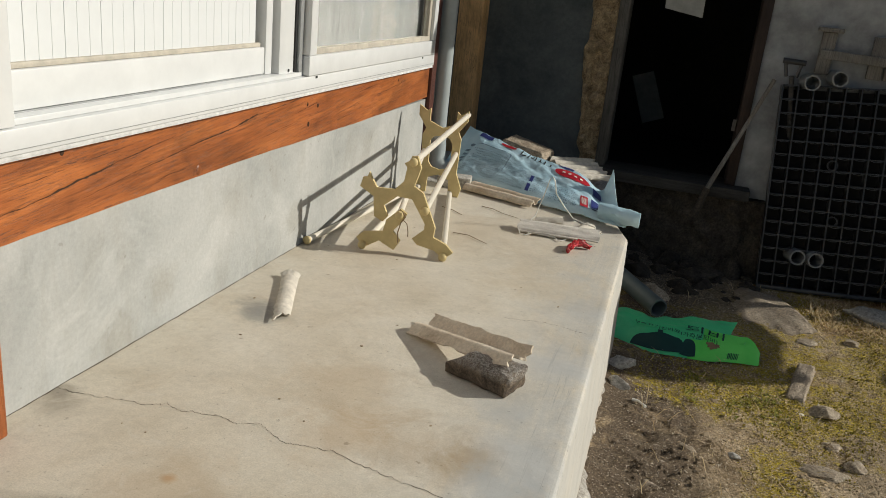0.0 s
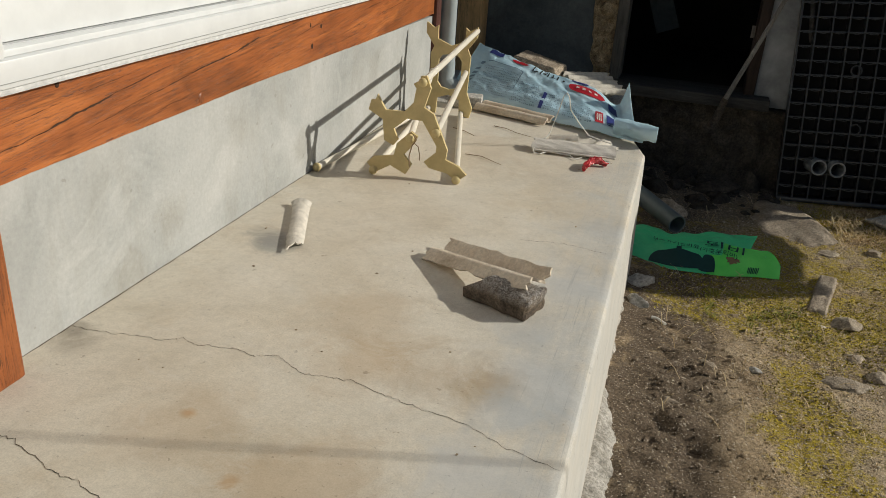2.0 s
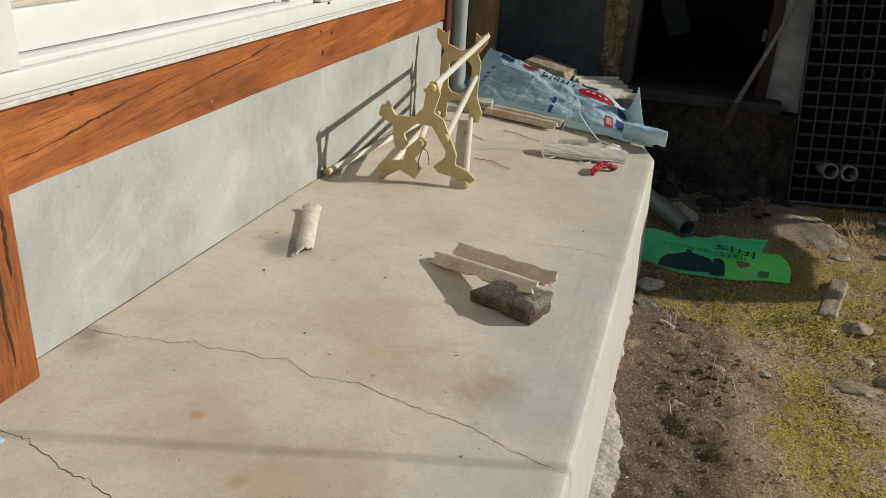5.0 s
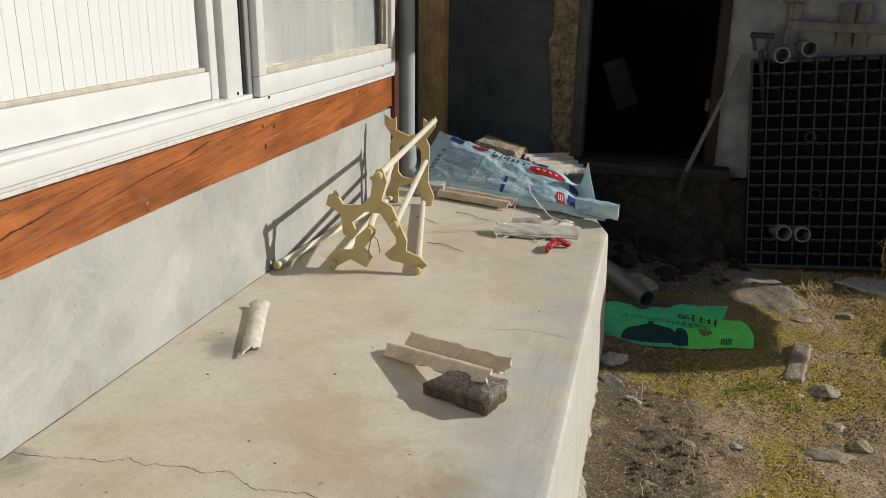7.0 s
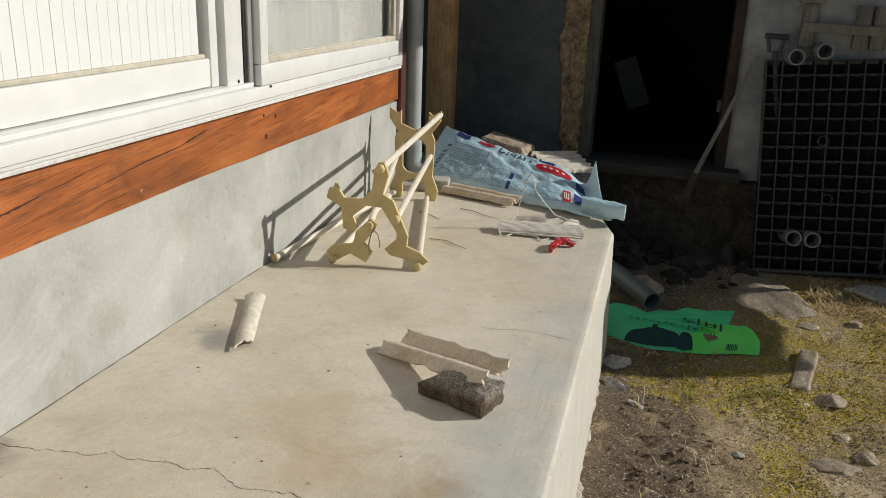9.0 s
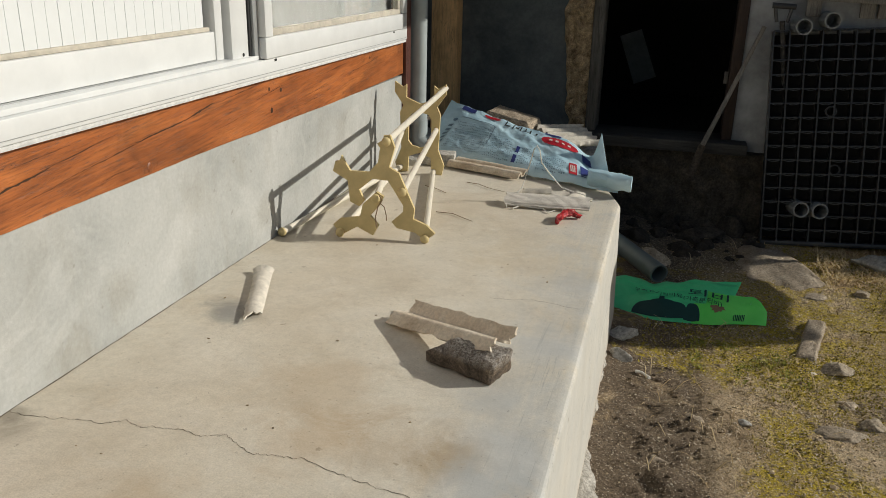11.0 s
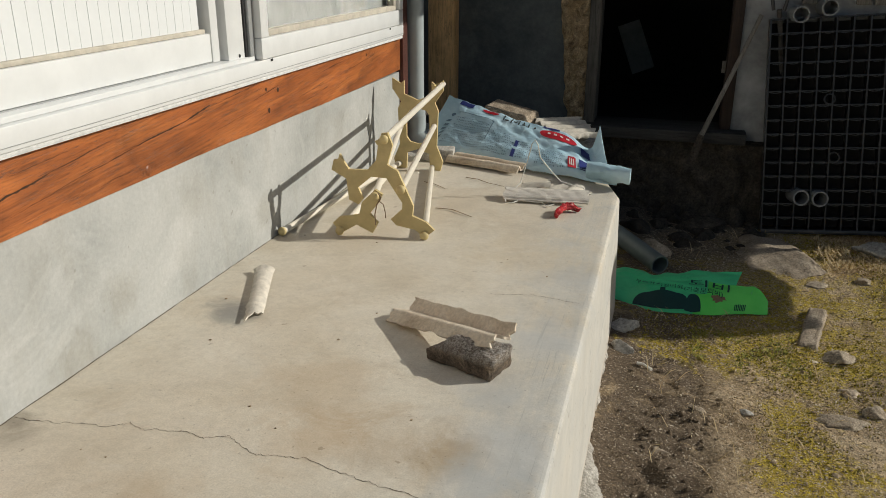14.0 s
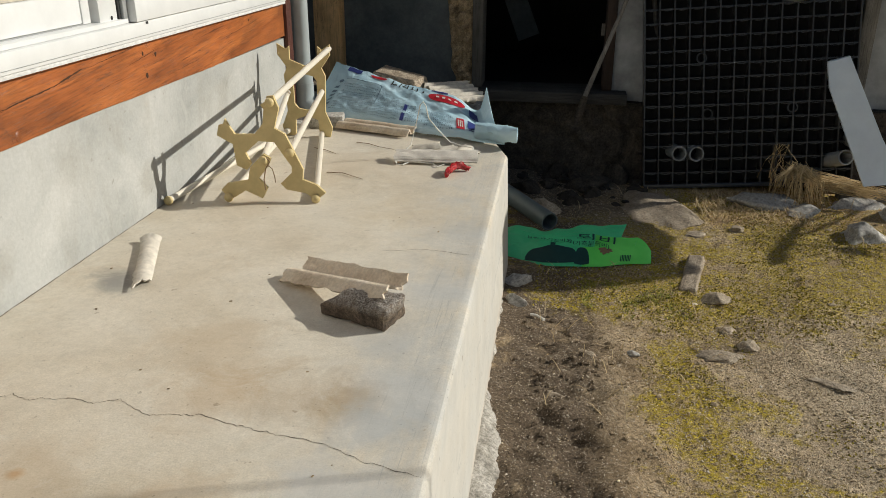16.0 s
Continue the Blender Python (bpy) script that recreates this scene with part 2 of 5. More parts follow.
def make_ground_mat():
    m = Mat("yard_soil", 0.95, 0, 0.2)
    soil = m.ramp(m.noise(3.2, 7, 0.68, 0.3), [(0.3, (0.22, 0.155, 0.09)), (0.5, (0.43, 0.32, 0.19)), (0.7, (0.62, 0.49, 0.32))])
    humus = m.math("MULTIPLY", m.math("SUBTRACT", 1.0, m.along(0, 1.50, 1.72)), m.ramp(m.noise(4.5, 7, 0.75, 0.6), [(0.30, 0.0), (0.46, 1.0)]))
    c = m.mix(m.math("MULTIPLY", humus, 0.92), soil, (0.125, 0.094, 0.066))
    gravel = m.math("MULTIPLY", m.along(0, 1.9, 2.4), m.math("SUBTRACT", 1.0, m.along(1, 2.6, 3.3)))
    c = m.mix(m.math("MULTIPLY", gravel, 0.6), c, (0.50, 0.42, 0.305))
    v = m.mix(0.45, m.noise(2.4, 5, 0.65, 0.9), m.noise(13, 7, 0.8, 0.5))
    v = m.math("ADD", v, m.math("MULTIPLY", m.along(0, 1.5, 1.9), 0.055))
    v = m.math("SUBTRACT", v, m.math("MULTIPLY", gravel, 0.11))
    v = m.math("ADD", v, m.math("MULTIPLY", m.math("MULTIPLY", m.along(0, 1.7, 2.0), m.along(1, 2.8, 3.2)), 0.05))
    bare = m.math("MULTIPLY", m.math("SUBTRACT", 1.0, m.along(0, 1.52, 1.76)), m.math("SUBTRACT", 1.0, m.along(1, 2.7, 3.05)))
    v = m.math("SUBTRACT", v, m.math("MULTIPLY", bare, 0.16))
    moss = m.ramp(m.noise(60, 6, 0.8), [(0.3, (0.13, 0.10, 0.014)), (0.5, (0.41, 0.305, 0.026)), (0.72, (0.65, 0.51, 0.048))])
    c = m.mix(m.math("MULTIPLY", m.math("MULTIPLY", m.ramp(v, [(0.51, 0.0), (0.57, 1.0)]), m.ramp(m.noise(34, 6, 0.8), [(0.40, 0.15), (0.52, 1.0)])), 0.95), c, moss)
    litter = m.math("MULTIPLY", m.math("MULTIPLY", m.along(1, 4.05, 4.3), m.along(0, 2.05, 2.2)), m.ramp(m.noise(16, 6, 0.75), [(0.40, 0.0), (0.55, 1.0)]))
    c = m.mix(m.math("MULTIPLY", litter, 0.7), c, (0.42, 0.26, 0.13))
    # darker soil towards the old wall, left of about x 2
    darkened = m.math("MULTIPLY", m.along(1, 3.9, 4.35), m.math("SUBTRACT", 1.0, m.along(0, 1.85, 2.1)))
    c = m.mix(m.math("MULTIPLY", darkened, 0.85), c, (0.16, 0.125, 0.09))
    grit = m.ramp(m.noise(95, 8, 0.85), [(0.35, 0.22), (0.5, 0.98), (0.65, 1.8)])
    c = m.mix(1.0, c, grit, "MULTIPLY")
    specks = m.ramp(m.noise(130, 3, 0.6), [(0.60, 0.0), (0.66, 1.0)])
    c = m.mix(m.math("MULTIPLY", specks, 0.75), c, (0.66, 0.58, 0.46))
    m.color(c)
    m.bump(m.mix(0.5, m.noise(24, 8, 0.75), m.noise(150, 6, 0.85)), 0.9, 0.016)
    return m.m


def make_stone_mat(name, lo, hi, scale=14, bump=0.7):
    m = Mat(name, 0.9, 0, 0.3)
    c = m.ramp(m.noise(scale, 7, 0.7, 0.3), [(0.3, lo), (0.68, hi)])
    c = m.mix(1.0, c, m.ramp(m.noise(scale * 7, 4, 0.75), [(0.3, 0.45), (0.5, 0.95), (0.68, 1.4)]), "MULTIPLY")
    c = m.mix(1.0, c, m.ramp(m.random(), [(0.0, 0.8), (1.0, 1.15)]), "MULTIPLY")
    m.color(c)
    m.bump(m.mix(0.5, m.noise(scale * 2, 6, 0.7), m.noise(scale * 9, 4, 0.7)), bump, 0.01)
    return m.m


def make_granite_mat():
    """Broken dark granite: rusty brown skin, pale crystals towards the top."""
    m = Mat("dark_granite", 0.85, 0, 0.35)
    c = m.ramp(m.noise(13, 7, 0.75, 0.6), [(0.32, (0.06, 0.047, 0.036)), (0.5, (0.165, 0.125, 0.09)), (0.68, (0.32, 0.245, 0.17))])
    crystals = m.ramp(m.noise(190, 4, 0.8), [(0.36, 0.55), (0.5, 0.95), (0.64, 1.55)])
    c = m.mix(1.0, c, crystals, "MULTIPLY")
    pale_top = m.math("MULTIPLY", m.along(2, 0.036, 0.058), m.ramp(m.noise(60, 6, 0.8), [(0.36, 0.0), (0.56, 1.0)]))
    c = m.mix(m.math("MULTIPLY", pale_top, 0.8), c, m.ramp(m.noise(240, 3, 0.7), [(0.35, (0.17, 0.15, 0.13)), (0.62, (0.66, 0.62, 0.56))]))
    m.color(c)
    m.bump(m.mix(0.5, m.noise(45, 7, 0.75), m.noise(190, 5, 0.8)), 1.0, 0.010)
    return m.m


def make_woven_mat():
    """Pale sheet with a fine pressed grid of pits."""
    m = Mat("pressed_pale_sheet", 0.85)
    vor = m.n("ShaderNodeTexVoronoi", Scale=230.0, Randomness=0.3)
    m.link(m.co, vor.inputs["Vector"])
    c = m.ramp(vor.outputs["Distance"], [(0.15, (0.50, 0.465, 0.405)), (0.45, (0.66, 0.62, 0.55))])
    m.color(m.mix(1.0, c, m.ramp(m.noise(22, 5, 0.6), [(0.3, 0.85), (0.7, 1.1)]), "MULTIPLY"))
    m.bump(vor.outputs["Distance"], 0.7, 0.004)
    return m.m


def make_wrapper_mat():
    m = Mat("red_wrapper", 0.16, 0, 0.8)
    m.color(m.ramp(m.noise(70, 4, 0.6), [(0.4, (0.42, 0.012, 0.02)), (0.64, (0.62, 0.04, 0.04)), (0.70, (0.75, 0.50, 0.44))]))
    m.bump(m.noise(110, 5, 0.7, 1.0), 0.9, 0.006)
    return m.m


def make_slate_mat():
    m = Mat("weathered_slate_sheet", 0.88)
    c = m.ramp(m.noise(13, 6, 0.65, 0.4), [(0.3, (0.50, 0.40, 0.29)), (0.5, (0.66, 0.56, 0.43)), (0.72, (0.74, 0.66, 0.54))])
    c = m.mix(1.0, c, m.ramp(m.noise(120, 3, 0.7), [(0.3, 0.78), (0.66, 1.08)]), "MULTIPLY")
    m.color(c)
    m.bump(m.noise(90, 5, 0.7), 0.4, 0.004)
    return m.m


def make_pebble_mat():
    m = Mat("pebbles", 0.9)
    c = m.ramp(m.island(), [(0.0, (0.16, 0.115, 0.065)), (0.5, (0.36, 0.275, 0.17)), (0.88, (0.52, 0.43, 0.30)), (1.0, (0.74, 0.67, 0.55))])
    m.color(m.mix(1.0, c, m.ramp(m.noise(150, 3), [(0.3, 0.75), (0.7, 1.2)]), "MULTIPLY"))
    return m.m


def make_leaf_mat(name, a, b):
    m = Mat(name, 0.8)
    m.color(m.ramp(m.island(), [(0.0, a), (1.0, b)]))
    return m.m


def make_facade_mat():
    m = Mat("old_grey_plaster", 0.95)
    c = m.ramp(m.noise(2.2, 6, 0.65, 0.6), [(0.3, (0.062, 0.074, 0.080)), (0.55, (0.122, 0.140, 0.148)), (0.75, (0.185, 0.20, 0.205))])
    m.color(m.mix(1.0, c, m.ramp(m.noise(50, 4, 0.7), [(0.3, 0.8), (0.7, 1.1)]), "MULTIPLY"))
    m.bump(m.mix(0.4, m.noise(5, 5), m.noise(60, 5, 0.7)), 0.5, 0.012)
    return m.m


def make_film_mat(name, c, c2):
    """Woven plastic sack film with soft creases."""
    m = Mat(name, 0.38, 0, 0.5)
    m.color(m.ramp(m.noise(7, 5, 0.6), [(0.3, c), (0.7, c2)]))
    m.bump(m.mix(0.2, m.noise(9, 5, 0.6, 2.2), m.noise(45, 4, 0.65)), 0.5, 0.014)
    return m.m


M_FLOOR = make_floor_mat()
M_WALL = make_wall_mat()
M_BEAM = make_wood_mat("varnished_pine", (0.085, 0.026, 0.010), (0.33, 0.097, 0.024), (0.46, 0.150, 0.038), 1, 0.42, 1.0, -5.0)
M_POST = make_wood_mat("varnished_pine_post", (0.12, 0.032, 0.010), (0.29, 0.085, 0.022), (0.38, 0.12, 0.033), 2, 0.45)
M_DARKWOOD = make_wood_mat("red_brown_timber", (0.03, 0.010, 0.007), (0.085, 0.026, 0.016), (0.115, 0.036, 0.022), 2, 0.6)
M_OLDWOOD = make_wood_mat("bare_brown_timber", (0.46, 0.28, 0.12), (0.70, 0.44, 0.20), (0.78, 0.51, 0.25), 2, 0.6, 0.5)
M_GREYWOOD = make_wood_mat("weathered_grey_timber", (0.10, 0.09, 0.08), (0.20, 0.185, 0.165), (0.28, 0.265, 0.24), 2, 0.8)
M_SOOTWOOD = make_wood_mat("sooty_timber", (0.03, 0.027, 0.024), (0.075, 0.07, 0.062), (0.12, 0.11, 0.10), 0, 0.85)
M_SILL = make_wood_mat("worn_dark_sill", (0.018, 0.016, 0.014), (0.05, 0.047, 0.043), (0.085, 0.08, 0.073), 0, 0.85)
M_DARKJAMB = make_wood_mat("dark_brown_timber", (0.014, 0.008, 0.006), (0.035, 0.020, 0.014), (0.052, 0.030, 0.021), 2, 0.7)
M_JAMB = make_wood_mat("dark_grey_timber", (0.05, 0.047, 0.043), (0.11, 0.105, 0.095), (0.16, 0.15, 0.14), 2, 0.85)
M_VINYL = plain("white_window_frame", (0.69, 0.70, 0.69), 0.35, 0, 0.04, 9, 0.03)
M_PANEL = plain("white_ribbed_panel", (0.71, 0.73, 0.73), 0.4, 0, 0.03, 6, 0.02)
M_ALU = plain("grey_aluminium_channel", (0.45, 0.46, 0.46), 0.4, 0.6, 0.08, 20, 0.05)
M_BEAD = plain("dusty_cream_bead", (0.50, 0.46, 0.38), 0.6, 0, 0.15, 25)
M_BLACK = plain("black_rubber_and_bore", (0.02, 0.02, 0.02), 0.7)
M_SOIL = make_ground_mat()
M_STONE = make_stone_mat("field_stone", (0.24, 0.185, 0.125), (0.56, 0.475, 0.36), 18, 0.9)
M_DARKSTONE = make_granite_mat()
M_BUFFSTONE = make_stone_mat("buff_stone", (0.30, 0.235, 0.165), (0.52, 0.435, 0.33), 14, 0.9)
M_CONCRETE = make_stone_mat("rough_concrete", (0.33, 0.31, 0.275), (0.55, 0.53, 0.48), 10, 0.5)
M_SLATE = make_slate_mat()
M_PEBBLE = make_pebble_mat()
M_MOSS = make_leaf_mat("moss_blades", (0.15, 0.12, 0.018), (0.50, 0.40, 0.05))
M_GRASS = make_leaf_mat("grass_blades", (0.13, 0.15, 0.02), (0.42, 0.39, 0.07))
M_STRAW = make_leaf_mat("dry_straw", (0.44, 0.31, 0.14), (0.76, 0.60, 0.35))
M_FACADE = make_facade_mat()
M_WHITEWALL = plain("limewash", (0.36, 0.37, 0.38), 0.95, 0, 0.35, 3.5, 0.3)
M_MUD = make_stone_mat("bare_mud_wall", (0.14, 0.095, 0.052), (0.68, 0.53, 0.33), 22, 1.0)
M_FOOT = make_stone_mat("dark_footing", (0.024, 0.020, 0.016), (0.105, 0.086, 0.066), 11, 1.0)
M_LIME = plain("white_mortar", (0.66, 0.66, 0.64), 0.9, 0, 0.15, 40, 0.8)
M_PALE = plain("pale_sheet", (0.62, 0.575, 0.49), 0.85, 0, 0.16, 36, 0.6)
M_SPILL = make_stone_mat("dirty_cement", (0.22, 0.20, 0.16), (0.54, 0.51, 0.455), 17, 0.9)
M_PACKET = make_film_mat("blue_packet_film", (0.16, 0.46, 0.66), (0.50, 0.72, 0.82))
M_CREAM = plain("cream_plastic", (0.60, 0.48, 0.235), 0.5, 0, 0.10, 16)
M_ROD = plain("ivory_plastic_pipe", (0.72, 0.67, 0.56), 0.4, 0, 0.05, 14)
M_PVC = plain("grey_drain_pipe", (0.36, 0.40, 0.40), 0.4, 0, 0.08, 8)
# drain pipe grey again, darkened for the shade the loose pipe lies in
M_PVCSHADE = plain("shaded_grey_pipe", (0.13, 0.16, 0.165), 0.4, 0, 0.1, 12)
M_PVCWHITE = plain("pale_grey_pipe", (0.27, 0.28, 0.28), 0.45, 0, 0.1, 12)
M_PALLET = plain("black_plastic", (0.045, 0.045, 0.047), 0.30, 0, 0.25, 10, 0.08, 0.55)
# white board; the blue of the sky light is put into its colour
M_FOAM = plain("skylit_foam_board", (0.80, 0.88, 0.97), 0.32, 0, 0.04, 9)
M_BLUE = make_film_mat("pale_blue_sack", (0.38, 0.585, 0.69), (0.54, 0.725, 0.81))
M_NAVY = plain("navy_print", (0.035, 0.05, 0.20), 0.45)
M_INK = plain("dark_print", (0.15, 0.24, 0.32), 0.5)
M_RED = plain("red_print", (0.50, 0.025, 0.04), 0.4)
M_GREEN = make_film_mat("green_sack", (0.06, 0.60, 0.25), (0.11, 0.74, 0.33))
M_GREENLIGHT = make_film_mat("light_green_sack", (0.10, 0.72, 0.10), (0.17, 0.82, 0.14))
M_GREENDARK = plain("dark_green_print", (0.008, 0.05, 0.045), 0.45)
M_WIRE = plain("white_wire", (0.74, 0.72, 0.66), 0.4)
M_PEPPER = make_wrapper_mat()
M_WOVEN = make_woven_mat()
M_CRACK = plain("crack_dirt", (0.10, 0.078, 0.053), 0.95, 0, 0.5, 40)
M_SPLIT = plain("split_in_wood", (0.055, 0.028, 0.015), 0.95)
M_PAPER = plain("old_paper", (0.40, 0.41, 0.40), 0.9)
# near black that paints in the dark of the doorway and the pallet cells
M_SHADEBLACK = plain("painted_dark", (0.018, 0.017, 0.016), 0.95)
M_ROOF = make_stone_mat("roof_sheet", (0.10, 0.10, 0.10), (0.18, 0.175, 0.17), 5, 0.3)
M_CLOTH = None


def make_cloth_mat():
    m = Mat("grey_curtain", 0.9)
    c = m.ramp(m.noise(3.5, 5, 0.6, 0.5, m.mapped((1, 3.0, 0.6))), [(0.3, (0.17, 0.17, 0.165)), (0.7, (0.27, 0.27, 0.262))])
    m.color(c)
    m.bump(m.noise(4, 4, 0.6, 1.0, m.mapped((1, 3, 0.8))), 0.5, 0.02)
    return m.m


def make_glass_mat():
    m = Mat("window_glass", 0.05)
    m.b.inputs["Transmission Weight"].default_value = 1.0
    m.b.inputs["IOR"].default_value = 1.45
    m.color((0.95, 0.97, 0.96))
    return m.m


M_CLOTH = make_cloth_mat()
M_GLASS = make_glass_mat()
M_TWIG = plain("dry_twig", (0.24, 0.17, 0.10), 0.9)


# ---------------------------------------------------------------- mesh helpers
def smooth(me, angle=40):
    for p in me.polygons:
        p.use_smooth = True
    me.set_sharp_from_angle(angle=radians(angle))


def mesh_of(name, bm, material, angle=None):
    bmesh.ops.recalc_face_normals(bm, faces=bm.faces)
    me = bpy.data.meshes.new(name)
    bm.to_mesh(me)
    bm.free()
    me.materials.append(material)
    if angle:
        smooth(me, angle)
    return me


def part(name, bm, material, parent, label="", angle=35):
    ob = new(name, mesh_of(name, bm, material, angle))
    ob.parent = parent
    return tagged(ob, label)


def thing(name, label, category, group="", kind="", at=None):
    ob = new(name)
    if at is not None:
        ob.matrix_world = at
    return tagged(ob, label, category, group, kind)


def single(name, bm, material, label, category, group="", kind="", angle=35):
    return tagged(new(name, mesh_of(name, bm, material, angle)), label, category, group, kind)


def box(bm, x0, x1, y0, y1, z0, z1, bevel=0.0, seg=2):
    v = [bm.verts.new((x, y, z)) for x in (x0, x1) for y in (y0, y1) for z in (z0, z1)]
    fs = [bm.faces.new([v[i] for i in f]) for f in ((0, 1, 3, 2), (4, 6, 7, 5), (0, 4, 5, 1), (2, 3, 7, 6), (0, 2, 6, 4), (1, 5, 7, 3))]
    if bevel:
        es = list({e for f in fs for e in f.edges})
        bmesh.ops.bevel(bm, geom=es, offset=bevel, segments=seg, profile=0.5, affect="EDGES")
    return bm


def B(*a, **k):
    return box(bmesh.new(), *a, **k)


def tube(bm, pts, r, n=10, cap=True, inner=0.0):
    """A pipe along a polyline; inner: hollow with that bore."""
    pts = [Vector(p) for p in pts]
    radii = r if isinstance(r, (list, tuple)) else [r] * len(pts)
    rings, holes = [], []
    for i, p in enumerate(pts):
        d = (pts[min(i + 1, len(pts) - 1)] - pts[max(i - 1, 0)]).normalized()
        up = Vector((0, 0, 1)) if abs(d.z) < 0.9 else Vector((1, 0, 0))
        a = d.cross(up).normalized()
        b = d.cross(a)
        ring = [a * math.cos(2 * math.pi * k / n) + b * math.sin(2 * math.pi * k / n) for k in range(n)]
        rings.append([bm.verts.new(p + q * radii[i]) for q in ring])
        if inner:
            holes.append([bm.verts.new(p + q * inner) for q in ring])
    for rr in (rings, holes):
        for a, b in zip(rr, rr[1:]):
            for k in range(n):
                bm.faces.new((a[k], a[(k + 1) % n], b[(k + 1) % n], b[k]))
    if inner:
        for a, b in ((rings[0], holes[0]), (rings[-1], holes[-1])):
            for k in range(n):
                bm.faces.new((a[k], a[(k + 1) % n], b[(k + 1) % n], b[k]))
    elif cap:
        bm.faces.new(rings[0])
        bm.faces.new(rings[-1])
    return bm


def T(*a, **k):
    return tube(bmesh.new(), *a, **k)


def prism(bm, outline, to3d, thick):
    """An outline in the plane, extruded; to3d maps (u, v, depth) to a place."""
    lo = [bm.verts.new(to3d(u, v, 0)) for u, v in outline]
    hi = [bm.verts.new(to3d(u, v, thick)) for u, v in outline]
    bm.faces.new(lo)
    bm.faces.new(hi[::-1])
    n = len(outline)
    for i in range(n):
        bm.faces.new((lo[i], lo[(i + 1) % n], hi[(i + 1) % n], hi[i]))
    return bm


def patch(bm, f, nu, nv, thick=0.0):
    """A sheet over u, v in 0..1 from a function, with a back when it has thickness."""
    g = [[bm.verts.new(f(i / nu, j / nv)) for j in range(nv + 1)] for i in range(nu + 1)]
    for i in range(nu):
        for j in range(nv):
            bm.faces.new((g[i][j], g[i + 1][j], g[i + 1][j + 1], g[i][j + 1]))
    if thick:
        bmesh.ops.recalc_face_normals(bm, faces=bm.faces)
        bm.normal_update()
        bmesh.ops.solidify(bm, geom=bm.faces[:], thickness=thick)
    return bm


def stone(size, seed, sub=3, rough=0.22, cuts=5, flat=0.0):
    """A broken stone: a ball cut by random planes and roughened. size: full extents."""
    rng = random.Random(seed)
    bm = bmesh.new()
    bmesh.ops.create_icosphere(bm, subdivisions=sub, radius=1)
    planes = []
    for _ in range(cuts):
        d = Vector((rng.uniform(-1, 1), rng.uniform(-1, 1), rng.uniform(-1, 1))).normalized()
        planes.append((d, rng.uniform(0.55, 0.85)))
    off = Vector((seed * 3.7, seed * 1.3, seed * 7.1))
    for v in bm.verts:
        p = v.co.copy()
        for d, k in planes:
            s = p.dot(d)
            if s > k:
                p -= d * (s - k)
        p *= 1 + rough * noise.noise(p * 1.6 + off) + rough * 0.45 * noise.noise(p * 4.5 + off) + rough * 0.22 * noise.noise(p * 11 + off)
        if p.z < -0.6 + flat:
            p.z = -0.6 + flat
        v.co = Vector((p.x * size[0] / 2, p.y * size[1] / 2, p.z * size[2] / 2))
    low = min(v.co.z for v in bm.verts)
    for v in bm.verts:
        v.co.z -= low
    return bm


# ---------------------------------------------------------------- ground
GZ = -0.55


def ground_z(x, y):
    z = GZ + 0.018 * noise.noise((x * 0.9, y * 0.9, 0.3)) + 0.010 * noise.noise((x * 3.1, y * 3.1, 5.0))
    z += 0.006 * noise.noise((x * 9, y * 9, 2.0)) + 0.005 * noise.noise((x * 22, y * 22, 1.0)) + 0.003 * noise.noise((x * 48, y * 48, 1.0))
    k = max(0.0, min(1.0, (1.78 - x) / 0.15)) * max(0.0, min(1.0, (x - 1.24) / 0.12)) * max(0.0, min(1.0, (3.0 - y) / 0.3))
    if k > 0:                                       # crumbled lumps of dark earth
        z += k * (0.020 / (1 + math.exp(-16 * noise.noise((x * 5, y * 5, 7.0)))) + 0.010 / (1 + math.exp(-20 * noise.noise((x * 13, y * 13, 1.0)))) + 0.006 * noise.noise((x * 17, y * 17, 3.0)) + 0.006 * abs(noise.noise((x * 36, y * 36, 3.0))) + 0.004 * noise.noise((x * 70, y * 70, 3.0)))
    if x < 1.42:                                    # soil banked against the platform
        z += 0.03 * max(0.0, (1.42 - x) / 0.25) ** 1.5
    return z


def spread(lo, hi, step, far):
    a = [lo + i * step for i in range(int((hi - lo) / step) + 1)]
    d, out = step, []
    p = hi
    while p < far:
        d *= 1.45
        p += d
        out.append(p)
    d, p, left = step, lo, []
    while p > -far:
        d *= 1.45
        p -= d
        left.append(p)
    return left[::-1] + a + out


gx, gy = spread(1.0, 3.4, 0.013, 400), spread(1.4, 4.9, 0.014, 400)
gv, gf = [], []
for y in gy:
    for x in gx:
        near = abs(x) < 8 and abs(y) < 12
        gv.append((x, y, ground_z(max(x, 1.17), y) if near else GZ))
for j in range(len(gy) - 1):
    for i in range(len(gx) - 1):
        a = j * len(gx) + i
        gf.append((a, a + 1, a + 1 + len(gx), a + len(gx)))
gm = bpy.data.meshes.new("ground")
gm.from_pydata(gv, [], gf)
gm.materials.append(M_SOIL)
smooth(gm, 180)
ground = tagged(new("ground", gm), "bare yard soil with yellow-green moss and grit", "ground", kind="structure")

# ---------------------------------------------------------------- platform (porch)
def porch_outline(inset=0.0):
    return [(-0.12, -2.2), (1.215 - inset, -2.2), (1.145 - inset, 3.36 - inset * 0.3), (1.07 - inset * 0.6, 3.60 - inset), (-0.12, 3.80 - inset)]


